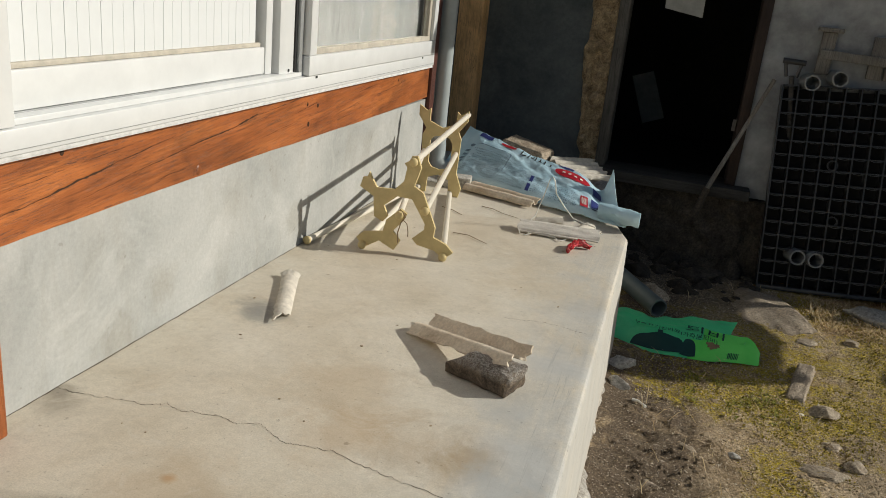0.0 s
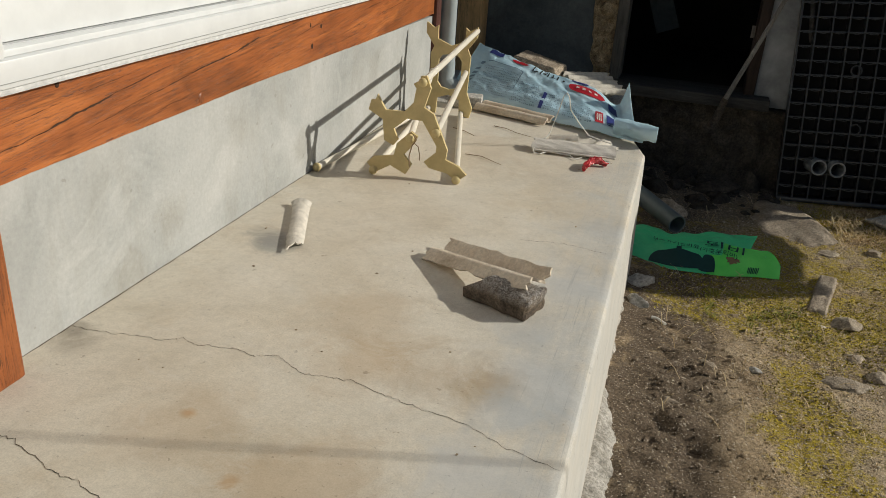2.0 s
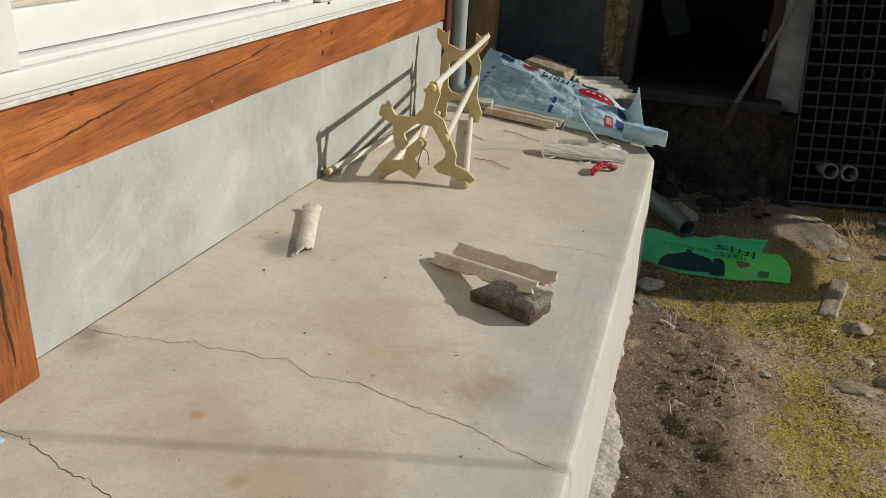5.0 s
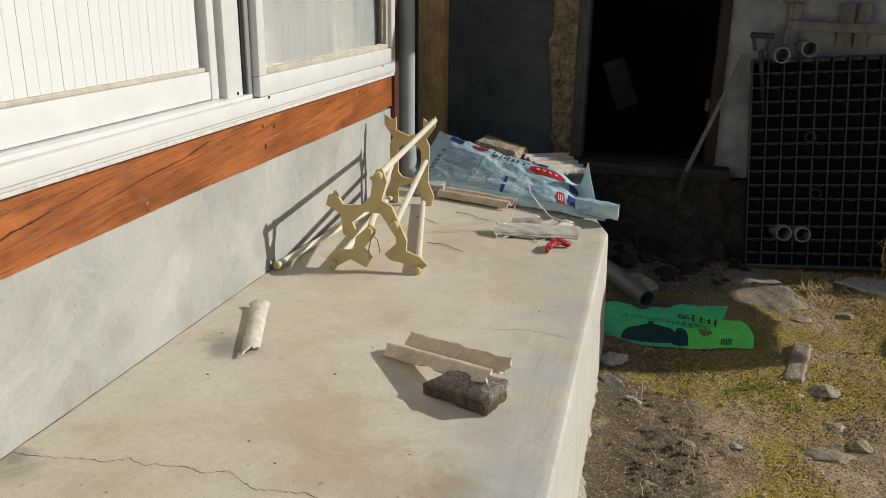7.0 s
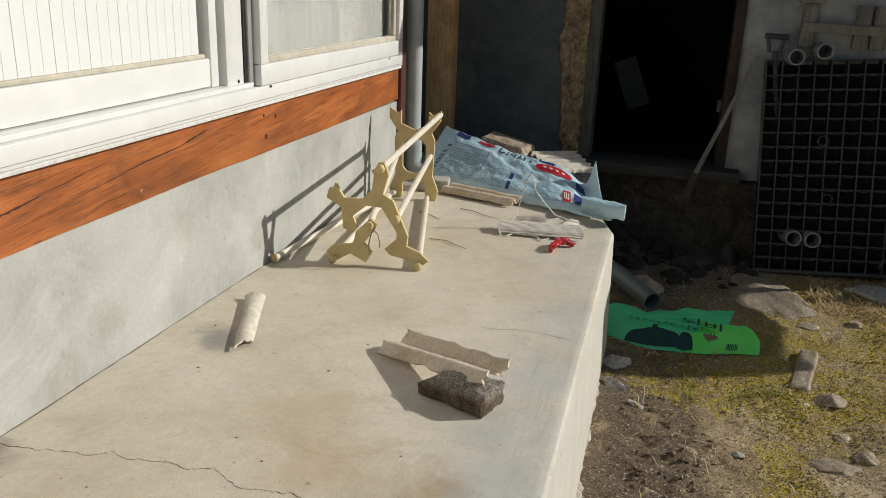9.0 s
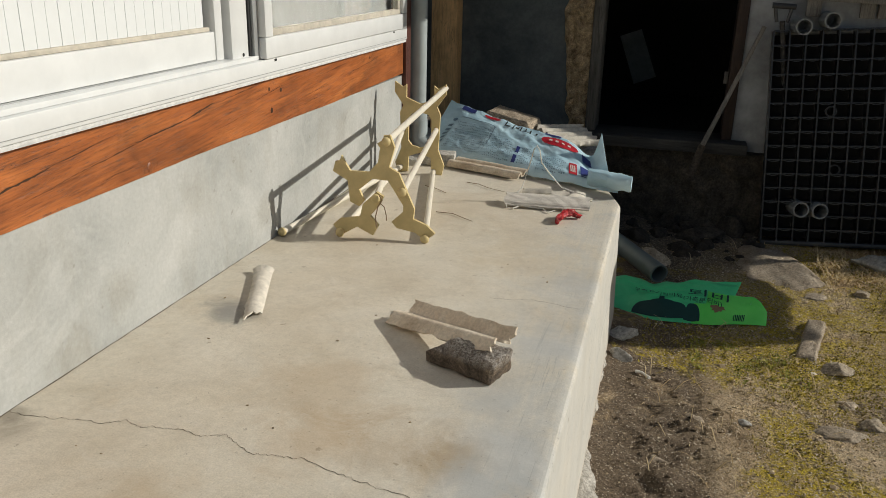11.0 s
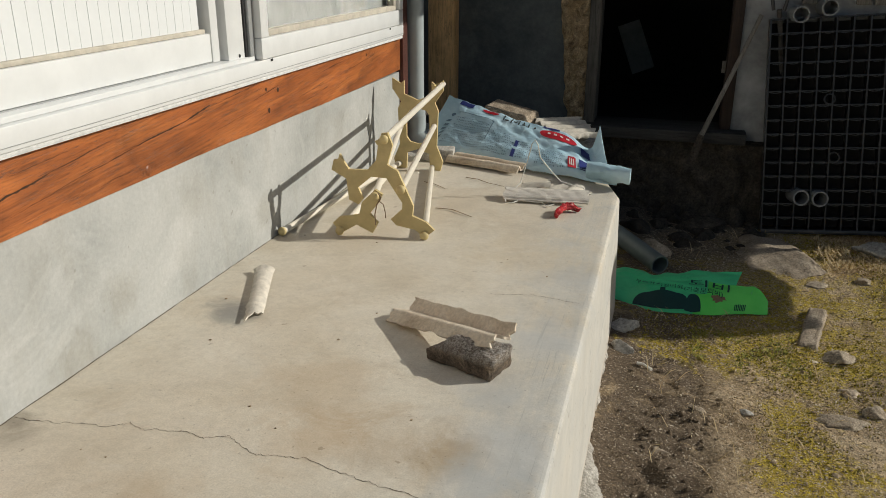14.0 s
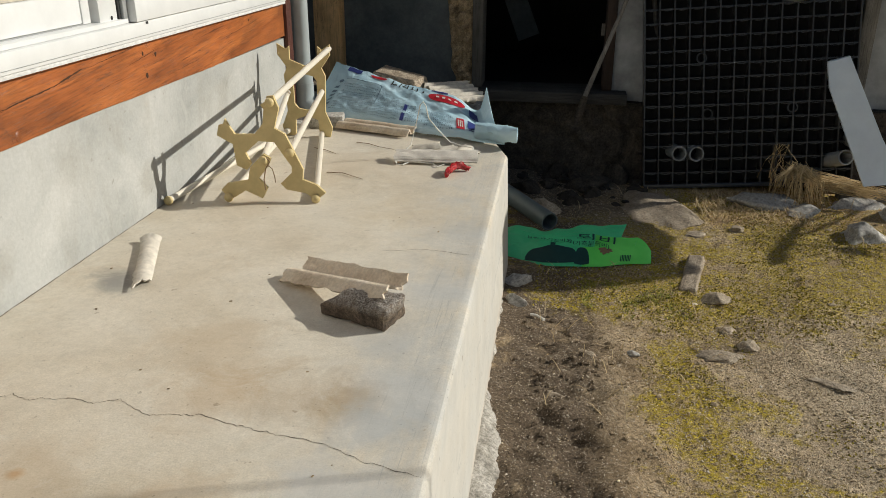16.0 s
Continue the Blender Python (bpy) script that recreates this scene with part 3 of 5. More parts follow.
bm = bmesh.new()
layers = ((-0.75, -0.034), (-0.020, -0.009), (-0.010, -0.006), (-0.003, 0.0), (0.0, 0.009), (0.0, 0.022), (0.0, 0.05))
rings = []
for z, inset in layers:
    rings.append([bm.verts.new((x, y, z)) for x, y in porch_outline(inset)])
for a, b in zip(rings, rings[1:]):
    for k in range(5):
        bm.faces.new((a[k], a[(k + 1) % 5], b[(k + 1) % 5], b[k]))
bm.faces.new(rings[-1])
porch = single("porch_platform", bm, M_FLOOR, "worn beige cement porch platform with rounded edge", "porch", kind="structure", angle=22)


def ribbon(bm, pts, width, z=0.0012, seed=1, jag=0.006, steps=12, across=False):
    """A thin jagged crack along a few turning points."""
    rng = random.Random(seed)
    line = []
    for (x0, y0), (x1, y1) in zip(pts, pts[1:]):
        for k in range(steps):
            t = k / steps
            wob = 0.004 * noise.noise((x0 * 9 + (x1 - x0) * t * 9, seed, 0)) + 0.005 * noise.noise((x0 * 31 + (x1 - x0) * t * 31, seed, 4))
            if across:
                line.append((x0 + (x1 - x0) * t + rng.gauss(0, jag * 0.2), y0 + (y1 - y0) * t))
            else:
                line.append((x0 + (x1 - x0) * t + rng.gauss(0, jag * 0.2), y0 + (y1 - y0) * t + wob + rng.gauss(0, jag * 0.5)))
    line.append(pts[-1])
    prev = None
    for i, (x, y) in enumerate(line):
        w = width * rng.uniform(0.35, 1.2) * (0.5 if i in (0, len(line) - 1) else 1)
        cur = [bm.verts.new((x + k * w, y, z) if across else (x, y + k * w, z)) for k in (-1, 1)]
        if prev:
            bm.faces.new((prev[0], cur[0], cur[1], prev[1]))
        prev = cur
    return bm


for pts, w, sd in ((((0.003, 1.236), (0.056, 1.240), (0.150, 1.256), (0.237, 1.271), (0.265, 1.290), (0.314, 1.278), (0.404, 1.295), (0.448, 1.287), (0.50, 1.304), (0.578, 1.265), (0.63, 1.274),
                     (0.693, 1.280), (0.79, 1.252), (0.868, 1.238), (0.96, 1.224), (1.059, 1.180), (1.168, 1.153)), 0.0008, 3),
                   (((0.05, 0.885), (0.11, 0.863), (0.194, 0.857), (0.319, 0.814), (0.389, 0.802), (0.523, 0.761), (0.80, 0.70), (1.17, 0.66)), 0.0009, 5),
                   (((0.86, 2.20), (0.99, 2.23), (1.13, 2.21)), 0.0007, 8)):
    c = part("crack", ribbon(bmesh.new(), pts, w, seed=sd, jag=0.0050, steps=9, z=0.0007), M_CRACK, porch, "hairline crack in the cement")

def spill(u, v):
    y = 0.2 + 2.9 * u
    w = 0.034 + 0.066 * max(0.0, min(1.0, (2.35 - y) / 0.4)) + 0.040 * noise.noise((y * 2.3, 1.0, 0.0)) + 0.024 * noise.noise((y * 11, 3.0, 0.0))
    x = 1.17 - 0.0126 * (y - 1.4) + w * v * 1.05
    return (x, y, GZ + 0.052 - 0.040 * v ** 2 + 0.011 * noise.noise((x * 9, y * 9, 0)) + 0.007 * noise.noise((x * 26, y * 26, 0)) + 0.004 * noise.noise((x * 70, y * 70, 0)))


single("cement_spill", patch(bmesh.new(), spill, 420, 20), M_SPILL, "rough pale cement spilled along the platform foot", "cement edge", kind="structure")

part("wall_joint", ribbon(bmesh.new(), ((0.003, 1.04), (0.004, 2.0), (0.003, 3.0), (0.004, 3.7)), 0.0014, 0.0014, 12, 0.004, 40, True), M_CRACK, porch, "dark open joint along the wall")

# low masonry behind the platform end, under the sack
single("masonry_block", B(-0.3, 0.95, 3.81, 4.62, -0.7, -0.004, bevel=0.02), M_CONCRETE, "grey rubble masonry step behind the porch", "step", kind="structure")

# ---------------------------------------------------------------- house front
house = tagged(new("house_wall", mesh_of("house_wall", B(-0.25, 0.0, -3.5, 3.87, -0.7, 0.40), M_WALL)),
               "pale grey cement-rendered house wall", "wall", kind="structure")
single("house_wall_upper", B(-0.25, -0.005, -3.5, 3.87, 1.95, 2.7), M_WALL, "pale grey cement-rendered upper wall", "wall", kind="structure")
single("house_wall_side", B(-0.25, 0.0, -3.5, 0.884, 0.4005, 1.95), M_WALL, "pale grey cement-rendered wall beside the post", "wall", kind="structure")
single("room_end", B(-1.5, -0.255, -3.6, -3.5, 0.3, 2.7), M_WHITEWALL, "plain wall closing the room", "wall", kind="structure")
single("room_end_far", B(-1.5, -0.255, 3.77, 3.87, 0.3, 2.7), M_WHITEWALL, "plain wall closing the room", "wall", kind="structure")
single("house_eave", B(-1.2, 0.75, -3.6, 3.95, 2.7, 2.78), M_ROOF, "dark sheet eave over the porch", "roof", kind="structure")
single("room_back", B(-1.6, -1.5, -3.5, 3.87, 0.3, 2.7), M_WHITEWALL, "plain wall closing the room behind the window", "wall", kind="structure")

beam = thing("timber_beam", "orange varnished pine beam with dark splits", "beam", kind="structure")
bb = bmesh.new()
box(bb, -0.12, 0.006, 1.0, 3.87, 0.402, 0.572)
bmesh.ops.subdivide_edges(bb, edges=[e for e in bb.edges if abs(e.verts[0].co.y - e.verts[1].co.y) > 1], cuts=90)
for v in bb.verts:
    if v.co.z < 0.45:                                   # the lower edge drops a little towards the post
        v.co.z += -0.012 * min(1.0, max(0.0, (2.0 - v.co.y) / 0.9)) + 0.010 * max(0.0, (v.co.y - 3.0) / 0.85)
    v.co.z += 0.003 * noise.noise((v.co.y * 4, v.co.z * 3, 0.5)) + 0.0015 * noise.noise((v.co.y * 25, v.co.z, 0.5))
part("beam_body", bb, M_BEAM, beam)


def beam_split(y0, z0, y1, z1, w, sd):
    rng = random.Random(sd)
    bm = bmesh.new()
    prev = None
    n = 26
    for i in range(n + 1):
        t = i / n
        y, z = y0 + (y1 - y0) * t, z0 + (z1 - z0) * t + 0.003 * noise.noise((t * 3, sd, 0)) + 0.0014 * noise.noise((t * 9, sd, 5)) + rng.gauss(0, 0.0003)
        ww = 0.72 * w * (math.sin(math.pi * t) ** 0.9 + 0.04) * rng.uniform(0.3, 1.2)
        cur = (bm.verts.new((0.0085, y, z - ww)), bm.verts.new((0.0085, y, z + ww)))
        if prev:
            bm.faces.new((prev[0], cur[0], cur[1], prev[1]))
        prev = cur
    part("wood_split", bm, M_SPLIT, beam, "dark drying split along the grain")


for a in ((1.10, 0.452, 1.24, 0.466, 0.0018, 1), (1.20, 0.462, 1.46, 0.501, 0.0045, 2), (1.40, 0.494, 1.70, 0.532, 0.0016, 3), (1.33, 0.436, 1.57, 0.470, 0.0010, 4),
          (1.52, 0.462, 1.83, 0.499, 0.0016, 5), (1.74, 0.492, 2.02, 0.514, 0.0032, 6), (1.98, 0.510, 2.14, 0.538, 0.0050, 7), (2.14, 0.533, 2.44, 0.556, 0.0014, 8),
          (1.30, 0.52, 1.55, 0.537, 0.0010, 9), (2.35, 0.50, 2.62, 0.535, 0.0012, 10), (2.7, 0.46, 3.0, 0.485, 0.0012, 11), (3.1, 0.49, 3.55, 0.53, 0.0012, 12),
          (2.478, 0.42, 2.486, 0.47, 0.0040, 13), (2.486, 0.45, 2.482, 0.515, 0.0035, 14), (2.62, 0.43, 2.95, 0.452, 0.0010, 15), (1.12, 0.50, 1.30, 0.518, 0.0009, 16),
          (1.60, 0.425, 1.76, 0.436, 0.0010, 17), (1.782, 0.404, 1.790, 0.428, 0.0016, 18), (1.838, 0.408, 1.846, 0.432, 0.0016, 19), (2.15, 0.455, 2.42, 0.478, 0.0010, 20),
          (2.86, 0.52, 3.20, 0.547, 0.0012, 21)):
    beam_split(*a)
for y, z, r in ((1.812, 0.417, 0.013), (1.289, 0.556, 0.007), (2.488, 0.528, 0.006), (2.572, 0.514, 0.007), (3.42, 0.535, 0.005), (2.50, 0.455, 0.008)):
    k = bmesh.new()
    bmesh.ops.create_uvsphere(k, u_segments=10, v_segments=6, radius=r)
    for v in k.verts:
        v.co = Vector((v.co.x * 0.25 + 0.006, v.co.y + y, v.co.z * 1.2 + z))
    part("knot", k, M_SPLIT if r < 0.012 else M_BEAM, beam, "dark round knot")

post = thing("timber_post", "orange varnished square timber post with deep splits", "post", kind="structure")
pb = bmesh.new()
box(pb, -0.10, 0.062, 0.885, 1.035, 0.0, 2.7, bevel=0.006)
part("post_body", pb, M_POST, post)
for i, (x, y, z0, z1) in enumerate(((0.03, 0.8835, 0.12, 0.75), (0.0635, 0.975, 0.05, 0.55), (0.0635, 0.94, 0.3, 0.9), (0.0635, 1.005, 0.25, 0.42))):
    bm = bmesh.new()
    prev = None
    for k in range(25):
        t = k / 24
        z = z0 + (z1 - z0) * t
        w = 0.0035 * math.sin(math.pi * t) ** 0.5 * random.uniform(0.4, 1.2) + 0.0002
        o = 0.006 * noise.noise((t * 6, i, 0))
        a = ((x - w + o, y, z), (x + w + o, y, z)) if i == 0 else ((x, y - w + o, z), (x, y + w + o, z))
        cur = [bm.verts.new(q) for q in a]
        if prev:
            bm.faces.new((prev[0], cur[0], cur[1], prev[1]))
        prev = cur
    part("wood_split", bm, M_SPLIT, post, "deep dark drying split")

# windows: a track, a recessed ribbed panel sash and a proud curtained sash
win = thing("window_1", "white sliding window with ribbed white panels", "window", kind="structure")
part("window_track", B(-0.10, 0.030, 1.036, 3.86, 0.578, 0.632, bevel=0.004), M_VINYL, win, "white lower window track")
part("track_lip", B(-0.10, 0.012, 1.036, 2.42, 0.6325, 0.647, bevel=0.003), M_VINYL, win)
part("mortar_line", B(-0.05, 0.0285, 1.036, 3.85, 0.566, 0.5775, bevel=0.002), M_LIME, win, "rough mortar under the window track")
part("track_seam", B(0.0302, 0.0312, 1.04, 3.85, 0.588, 0.5895), M_ALU, win)
# grey strip that paints the shadow gap below the rail
part("rail_shadow_gap", B(-0.066, -0.0245, 1.036, 2.225, 0.6472, 0.6505), M_ALU, win)
part("bottom_rail", B(-0.065, -0.025, 1.036, 2.225, 0.6508, 0.735, bevel=0.004), M_VINYL, win)
part("panel_bead", B(-0.062, -0.034, 1.036, 2.215, 0.7355, 0.748, bevel=0.003), M_BEAD, win, "cream glazing bead")
part("sash_stile", B(-0.065, -0.022, 2.226, 2.268, 0.648, 1.92, bevel=0.004), M_VINYL, win)
strip_a = mesh_of("panel_strip", B(-0.006, 0.006, 0.0, 0.0385, 0.748, 1.92, bevel=0.0006, seg=1), M_PANEL)
y, i = 1.019, 0
while y < 2.19:
    ob = new("panel_strip", strip_a)
    ob.parent = win
    ob.location = (-0.05, y, 0)
    y += 0.0385 + (0.0013 if i % 3 == 2 else 0.0006)
    i += 1
part("frame_jamb", B(-0.10, 0.026, 1.036, 1.146, 0.6335, 1.95, bevel=0.004), M_VINYL, win, "white fixed frame jamb")
part("panel_backing", B(-0.075, -0.067, 1.03, 2.24, 0.64, 1.93), M_ALU, win)
part("jamb", B(-0.065, -0.004, 2.285, 2.385, 0.633, 1.95, bevel=0.003), M_VINYL, win)
part("jamb_gasket", B(-0.06, 0.0, 2.387, 2.398, 0.633, 1.95), M_BLACK, win, "black rubber gasket")
part("jamb_channel", B(-0.06, 0.010, 2.400, 2.425, 0.633, 1.95), M_ALU, win, "grey metal channel")
sc = bmesh.new()
bmesh.ops.create_uvsphere(sc, u_segments=10, v_segments=6, radius=0.006)
for v in sc.verts:
    v.co = Vector((v.co.x * 0.4 - 0.003, v.co.y + 2.35, v.co.z + 0.655))
part("screw", sc, M_BLACK, win)
win2 = thing("window_2", "white sliding sash with a grey curtain behind glass", "window", kind="structure")
part("bottom_rail", B(-0.02, 0.036, 2.428, 3.84, 0.634, 0.702, bevel=0.004), M_VINYL, win2)
part("sash_stile", B(-0.02, 0.0365, 2.429, 2.480, 0.7025, 1.95, bevel=0.004), M_VINYL, win2)
part("sash_stile", B(-0.02, 0.0365, 3.785, 3.84, 0.7025, 1.95, bevel=0.004), M_VINYL, win2)
part("glazing_bead", B(-0.01, 0.022, 2.481, 3.784, 0.7025, 0.724, bevel=0.003), M_BEAD, win2, "cream glazing bead")
part("glazing_bead", B(-0.01, 0.020, 3.75, 3.784, 0.7245, 1.95, bevel=0.003), M_BEAD, win2)
part("glass_pane", B(0.0, 0.004, 2.481, 3.749, 0.7245, 1.94), M_GLASS, win2).visible_shadow = False
part("curtain", patch(bmesh.new(), lambda u, v: (-0.035 + 0.004 * noise.noise((u * 26, v * 3, 0)), 2.45 + 1.35 * u, 0.68 + 1.27 * v), 90, 14), M_CLOTH, win2, "creased grey cloth")
part("drain_slot", B(0.0305, 0.0315, 2.49, 2.505, 0.622, 0.630), M_BLACK, win2)
part("drain_slot", B(0.0305, 0.0315, 3.66, 3.675, 0.622, 0.630), M_BLACK, win2)
single("window_head", B(-0.12, 0.04, 1.036, 3.86, 1.951, 2.05, bevel=0.004), M_VINYL, "white upper window frame", "window frame", kind="structure")

single("corner_post", B(-0.14, 0.022, 3.872, 3.945, -0.1, 2.7, bevel=0.005), M_DARKWOOD, "dark red-brown house corner post", "post", kind="structure")
pipe = thing("drain_pipe", "grey plastic rainwater pipe beside the house corner", "drain pipe", kind="structure")
part("pipe_body", T([(0.047, 3.995, 0.0), (0.047, 3.995, 2.75)], 0.041, 20), M_PVC, pipe)
part("pipe_socket", T([(0.047, 3.995, 0.10), (0.047, 3.995, 0.22)], 0.048, 20), M_PVC, pipe)
single("pipe_joint", T([(0.047, 3.995, 0.16), (0.055, 3.99, 0.06), (0.12, 3.97, 0.012)], 0.05, 16), M_PVC, "grey plastic pipe bend at the foot", "pipe")

# ---------------------------------------------------------------- old back building
FY = 5.03
fac = thing("old_house", "old mud-walled outbuilding with broken grey plaster", "outbuilding", kind="structure")
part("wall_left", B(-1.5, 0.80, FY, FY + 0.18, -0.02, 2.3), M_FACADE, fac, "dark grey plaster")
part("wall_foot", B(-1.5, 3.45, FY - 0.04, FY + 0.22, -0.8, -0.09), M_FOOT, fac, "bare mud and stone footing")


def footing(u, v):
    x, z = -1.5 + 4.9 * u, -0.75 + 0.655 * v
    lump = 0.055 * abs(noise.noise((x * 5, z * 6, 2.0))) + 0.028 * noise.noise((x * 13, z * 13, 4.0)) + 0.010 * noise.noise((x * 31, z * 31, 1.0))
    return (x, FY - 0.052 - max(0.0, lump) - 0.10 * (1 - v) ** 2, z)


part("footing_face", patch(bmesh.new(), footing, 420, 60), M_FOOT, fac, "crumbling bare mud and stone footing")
part("wall_right", B(1.66, 3.45, FY, FY + 0.18, -0.085, 1.17), M_WHITEWALL, fac, "limewashed plaster")
part("wall_over_door", B(0.80, 1.66, FY, FY + 0.18, 1.55, 2.3), M_FACADE, fac)
part("door_sill", B(0.55, 1.75, FY - 0.13, FY + 0.2, -0.088, -0.022, bevel=0.008), M_SILL, fac, "worn grey timber sill")
part("door_jamb", B(0.80, 0.865, FY - 0.03, FY + 0.17, -0.021, 1.55, bevel=0.006), M_JAMB, fac)
part("door_jamb", B(1.60, 1.66, FY - 0.03, FY + 0.17, -0.021, 1.55, bevel=0.006), M_DARKJAMB, fac)
part("corner_post", B(3.02, 3.10, FY - 0.05, FY - 0.001, -0.55, 1.17, bevel=0.006), M_GREYWOOD, fac, "grey timber corner post")
# eave above the view, added to hold sky light off the facade
part("eave", B(-1.6, 1.9, 4.45, FY + 0.3, 1.62, 1.70), M_ROOF, fac, "unseen low eave added to keep sky light off the wall")
mudp = bmesh.new()


def mud(u, v):
    z = -0.02 + 1.5 * v
    left = 0.635 + 0.06 * max(0.0, 0.35 - z) / 0.35 + 0.05 * noise.noise((z * 4, 2.2, 0)) + 0.02 * noise.noise((z * 14, 1.2, 0)) + 0.06 * max(0.0, z - 0.7)
    x = left + (0.80 - left) * u
    return (x, FY - 0.006 - (0.075 * abs(noise.noise((x * 13, z * 13, 0))) + 0.03 * abs(noise.noise((x * 34, z * 34, 3)))) * math.sin(math.pi * min(1, max(0, u))) ** 0.4, z)


part("bare_mud", patch(mudp, mud, 44, 230), M_MUD, fac, "exposed brown mud where plaster fell off")
# room surfaces coloured near black to paint in the unlit interior
single("dark_room", B(0.0, 1.75, 7.2, 7.3, -0.3, 2.3), M_SHADEBLACK, "back wall of the unlit room, painted near black", "wall", kind="structure")
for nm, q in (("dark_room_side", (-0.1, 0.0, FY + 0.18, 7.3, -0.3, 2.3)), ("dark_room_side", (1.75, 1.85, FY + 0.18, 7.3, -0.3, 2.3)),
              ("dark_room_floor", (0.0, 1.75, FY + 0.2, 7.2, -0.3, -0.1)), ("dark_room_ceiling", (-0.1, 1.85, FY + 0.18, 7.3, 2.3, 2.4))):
    single(nm, B(*q), M_SHADEBLACK, "surface of the unlit room, painted near black", "room", kind="structure")
single("brown_timber_column", B(-0.165, -0.005, FY - 0.14, FY - 0.003, -0.5, 2.3, bevel=0.006), M_OLDWOOD, "bare brown timber column against the old wall", "column", kind="structure")

# added corrugated screen out of view, placed to shade the ground beside the platform
scr = thing("shade_screen", "unseen corrugated screen added to shade the ground", "screen", kind="structure")
part("tin_sheet", patch(bmesh.new(), lambda u, v: (4.3 + 0.012 * math.sin(u * 90), 4.25 + 3.3 * u - 0.10 * v, 0.67 + 0.11 * math.exp(-((u - 0.29) / 0.09) ** 2) * (1 - v) + 0.75 * v + 0.05 * noise.noise((u * 7, v, 3))), 180, 6, 0.004), M_ROOF, scr)
for y in (6.4, 7.45):
    part("screen_post", B(4.31, 4.39, y, y + 0.08, -0.7, 1.45), M_GREYWOOD, scr)

SHIFT = Vector((0.36, 0.13, 0.19)) / 0.19
cable = thing("overhead_cable", "black cable strung from the eave to a short post", "cable", kind="structure")
part("cable_line", T([Vector((q, 0.813 + 0.3065 * q, 0)) + SHIFT * (1.722 - 0.2174 * q) for q in (-4.27, -2.0, 0.1, 0.95, 3.0, 5.0)], 0.0045, 8), M_BLACK, cable)
part("cable_post", B(6.17, 6.24, 2.75, 2.81, GZ - 0.1, 0.66, bevel=0.005), M_GREYWOOD, cable)
# added limbs out of view, moved up the sun line from their shadow points
dry = thing("shadow_branch", "unseen branch added for its shadow on the yard stones", "branch")
up = SHIFT * 1.14 + Vector((0, 0, GZ))


def twig_over(pts, radii):
    part("limb", T([Vector((x, y, 0)) + up for x, y in pts], radii, 8), M_GREYWOOD, dry)


twig_over(((2.405, 3.650), (2.435, 3.750), (2.525, 3.980), (2.642, 4.200), (2.785, 4.470), (2.865, 4.600)), [0.026, 0.028, 0.019, 0.016, 0.014, 0.013])
twig_over(((2.515, 3.980), (2.665, 4.110), (2.845, 4.300), (3.065, 4.550), (3.315, 4.770)), [0.010, 0.012, 0.011, 0.010, 0.008])
twig_over(((2.485, 3.910), (2.665, 3.930), (2.865, 3.910), (3.115, 3.930), (3.415, 4.000)), [0.008, 0.013, 0.012, 0.012, 0.009])
twig_over(((2.685, 4.270), (2.865, 4.430), (3.085, 4.570), (3.305, 4.630)), [0.007, 0.009, 0.008, 0.006])
twig_over(((2.765, 3.920), (2.795, 3.850), (2.865, 3.830)), [0.02, 0.03, 0.02])
part("stem", T([Vector((2.80, 4.55, 0)) + up, Vector((2.80 + up.x, 4.56 + up.y, GZ - 0.05))], 0.02, 8), M_GREYWOOD, dry)

# ---------------------------------------------------------------- things on the platform
def rack_plate_near():
    """The near end plate: a forked upper piece and a lower clip, both flat."""
    bm = bmesh.new()
    body = [(0.132, 0.223), (0.142, 0.260), (0.159, 0.263), (0.166, 0.283), (0.179, 0.258), (0.199, 0.229), (0.270, 0.232), (0.304, 0.270), (0.312, 0.322), (0.301, 0.337), (0.324, 0.352),
            (0.326, 0.367), (0.349, 0.370), (0.366, 0.328), (0.345, 0.256), (0.382, 0.237), (0.440, 0.113), (0.436, 0.075), (0.487, 0.057), (0.518, 0.029), (0.484, 0.0), (0.444, 0.025),
            (0.375, 0.035), (0.354, 0.056), (0.398, 0.098), (0.399, 0.121), (0.341, 0.207), (0.283, 0.208), (0.232, 0.164), (0.250, 0.124), (0.232, 0.101), (0.196, 0.116), (0.188, 0.193)]
    prism(bm, body, lambda u, v, d: (u + 0.045, 2.612 + d, v + 0.008), 0.012)
    low = [(0.145, 0.036), (0.171, 0.062), (0.249, 0.077), (0.260, 0.125), (0.312, 0.175), (0.338, 0.160), (0.325, 0.129), (0.288, 0.085), (0.319, 0.052), (0.297, 0.012), (0.237, 0.038), (0.176, 0.0)]
    prism(bm, low, lambda u, v, d: (u + 0.045, 2.575 + d, v + 0.006), 0.012)
    return bm


def rack_plate_far():
    """The far end plate: a frame round an eight-sided hole with flared, notched corners, the same on both sides."""
    bm = bmesh.new()
    rim = [(0.0, 0.318), (0.066, 0.343), (0.066, 0.402), (0.083, 0.389), (0.122, 0.412), (0.122, 0.365), (0.081, 0.309), (0.097, 0.276), (0.090, 0.114), (0.120, 0.044),
           (0.108, 0.0), (0.058, 0.004), (0.054, 0.076), (0.0, 0.096)]
    hole = [(0.0, 0.120), (0.038, 0.128), (0.056, 0.150), (0.056, 0.252), (0.040, 0.273), (0.0, 0.281)]
    for side in (1, -1):
        prism(bm, [(0.205 + side * a, b * 1.025) for a, b in rim + hole], lambda u, v, d: (u, 3.535 + d, v), 0.012)
    return bm


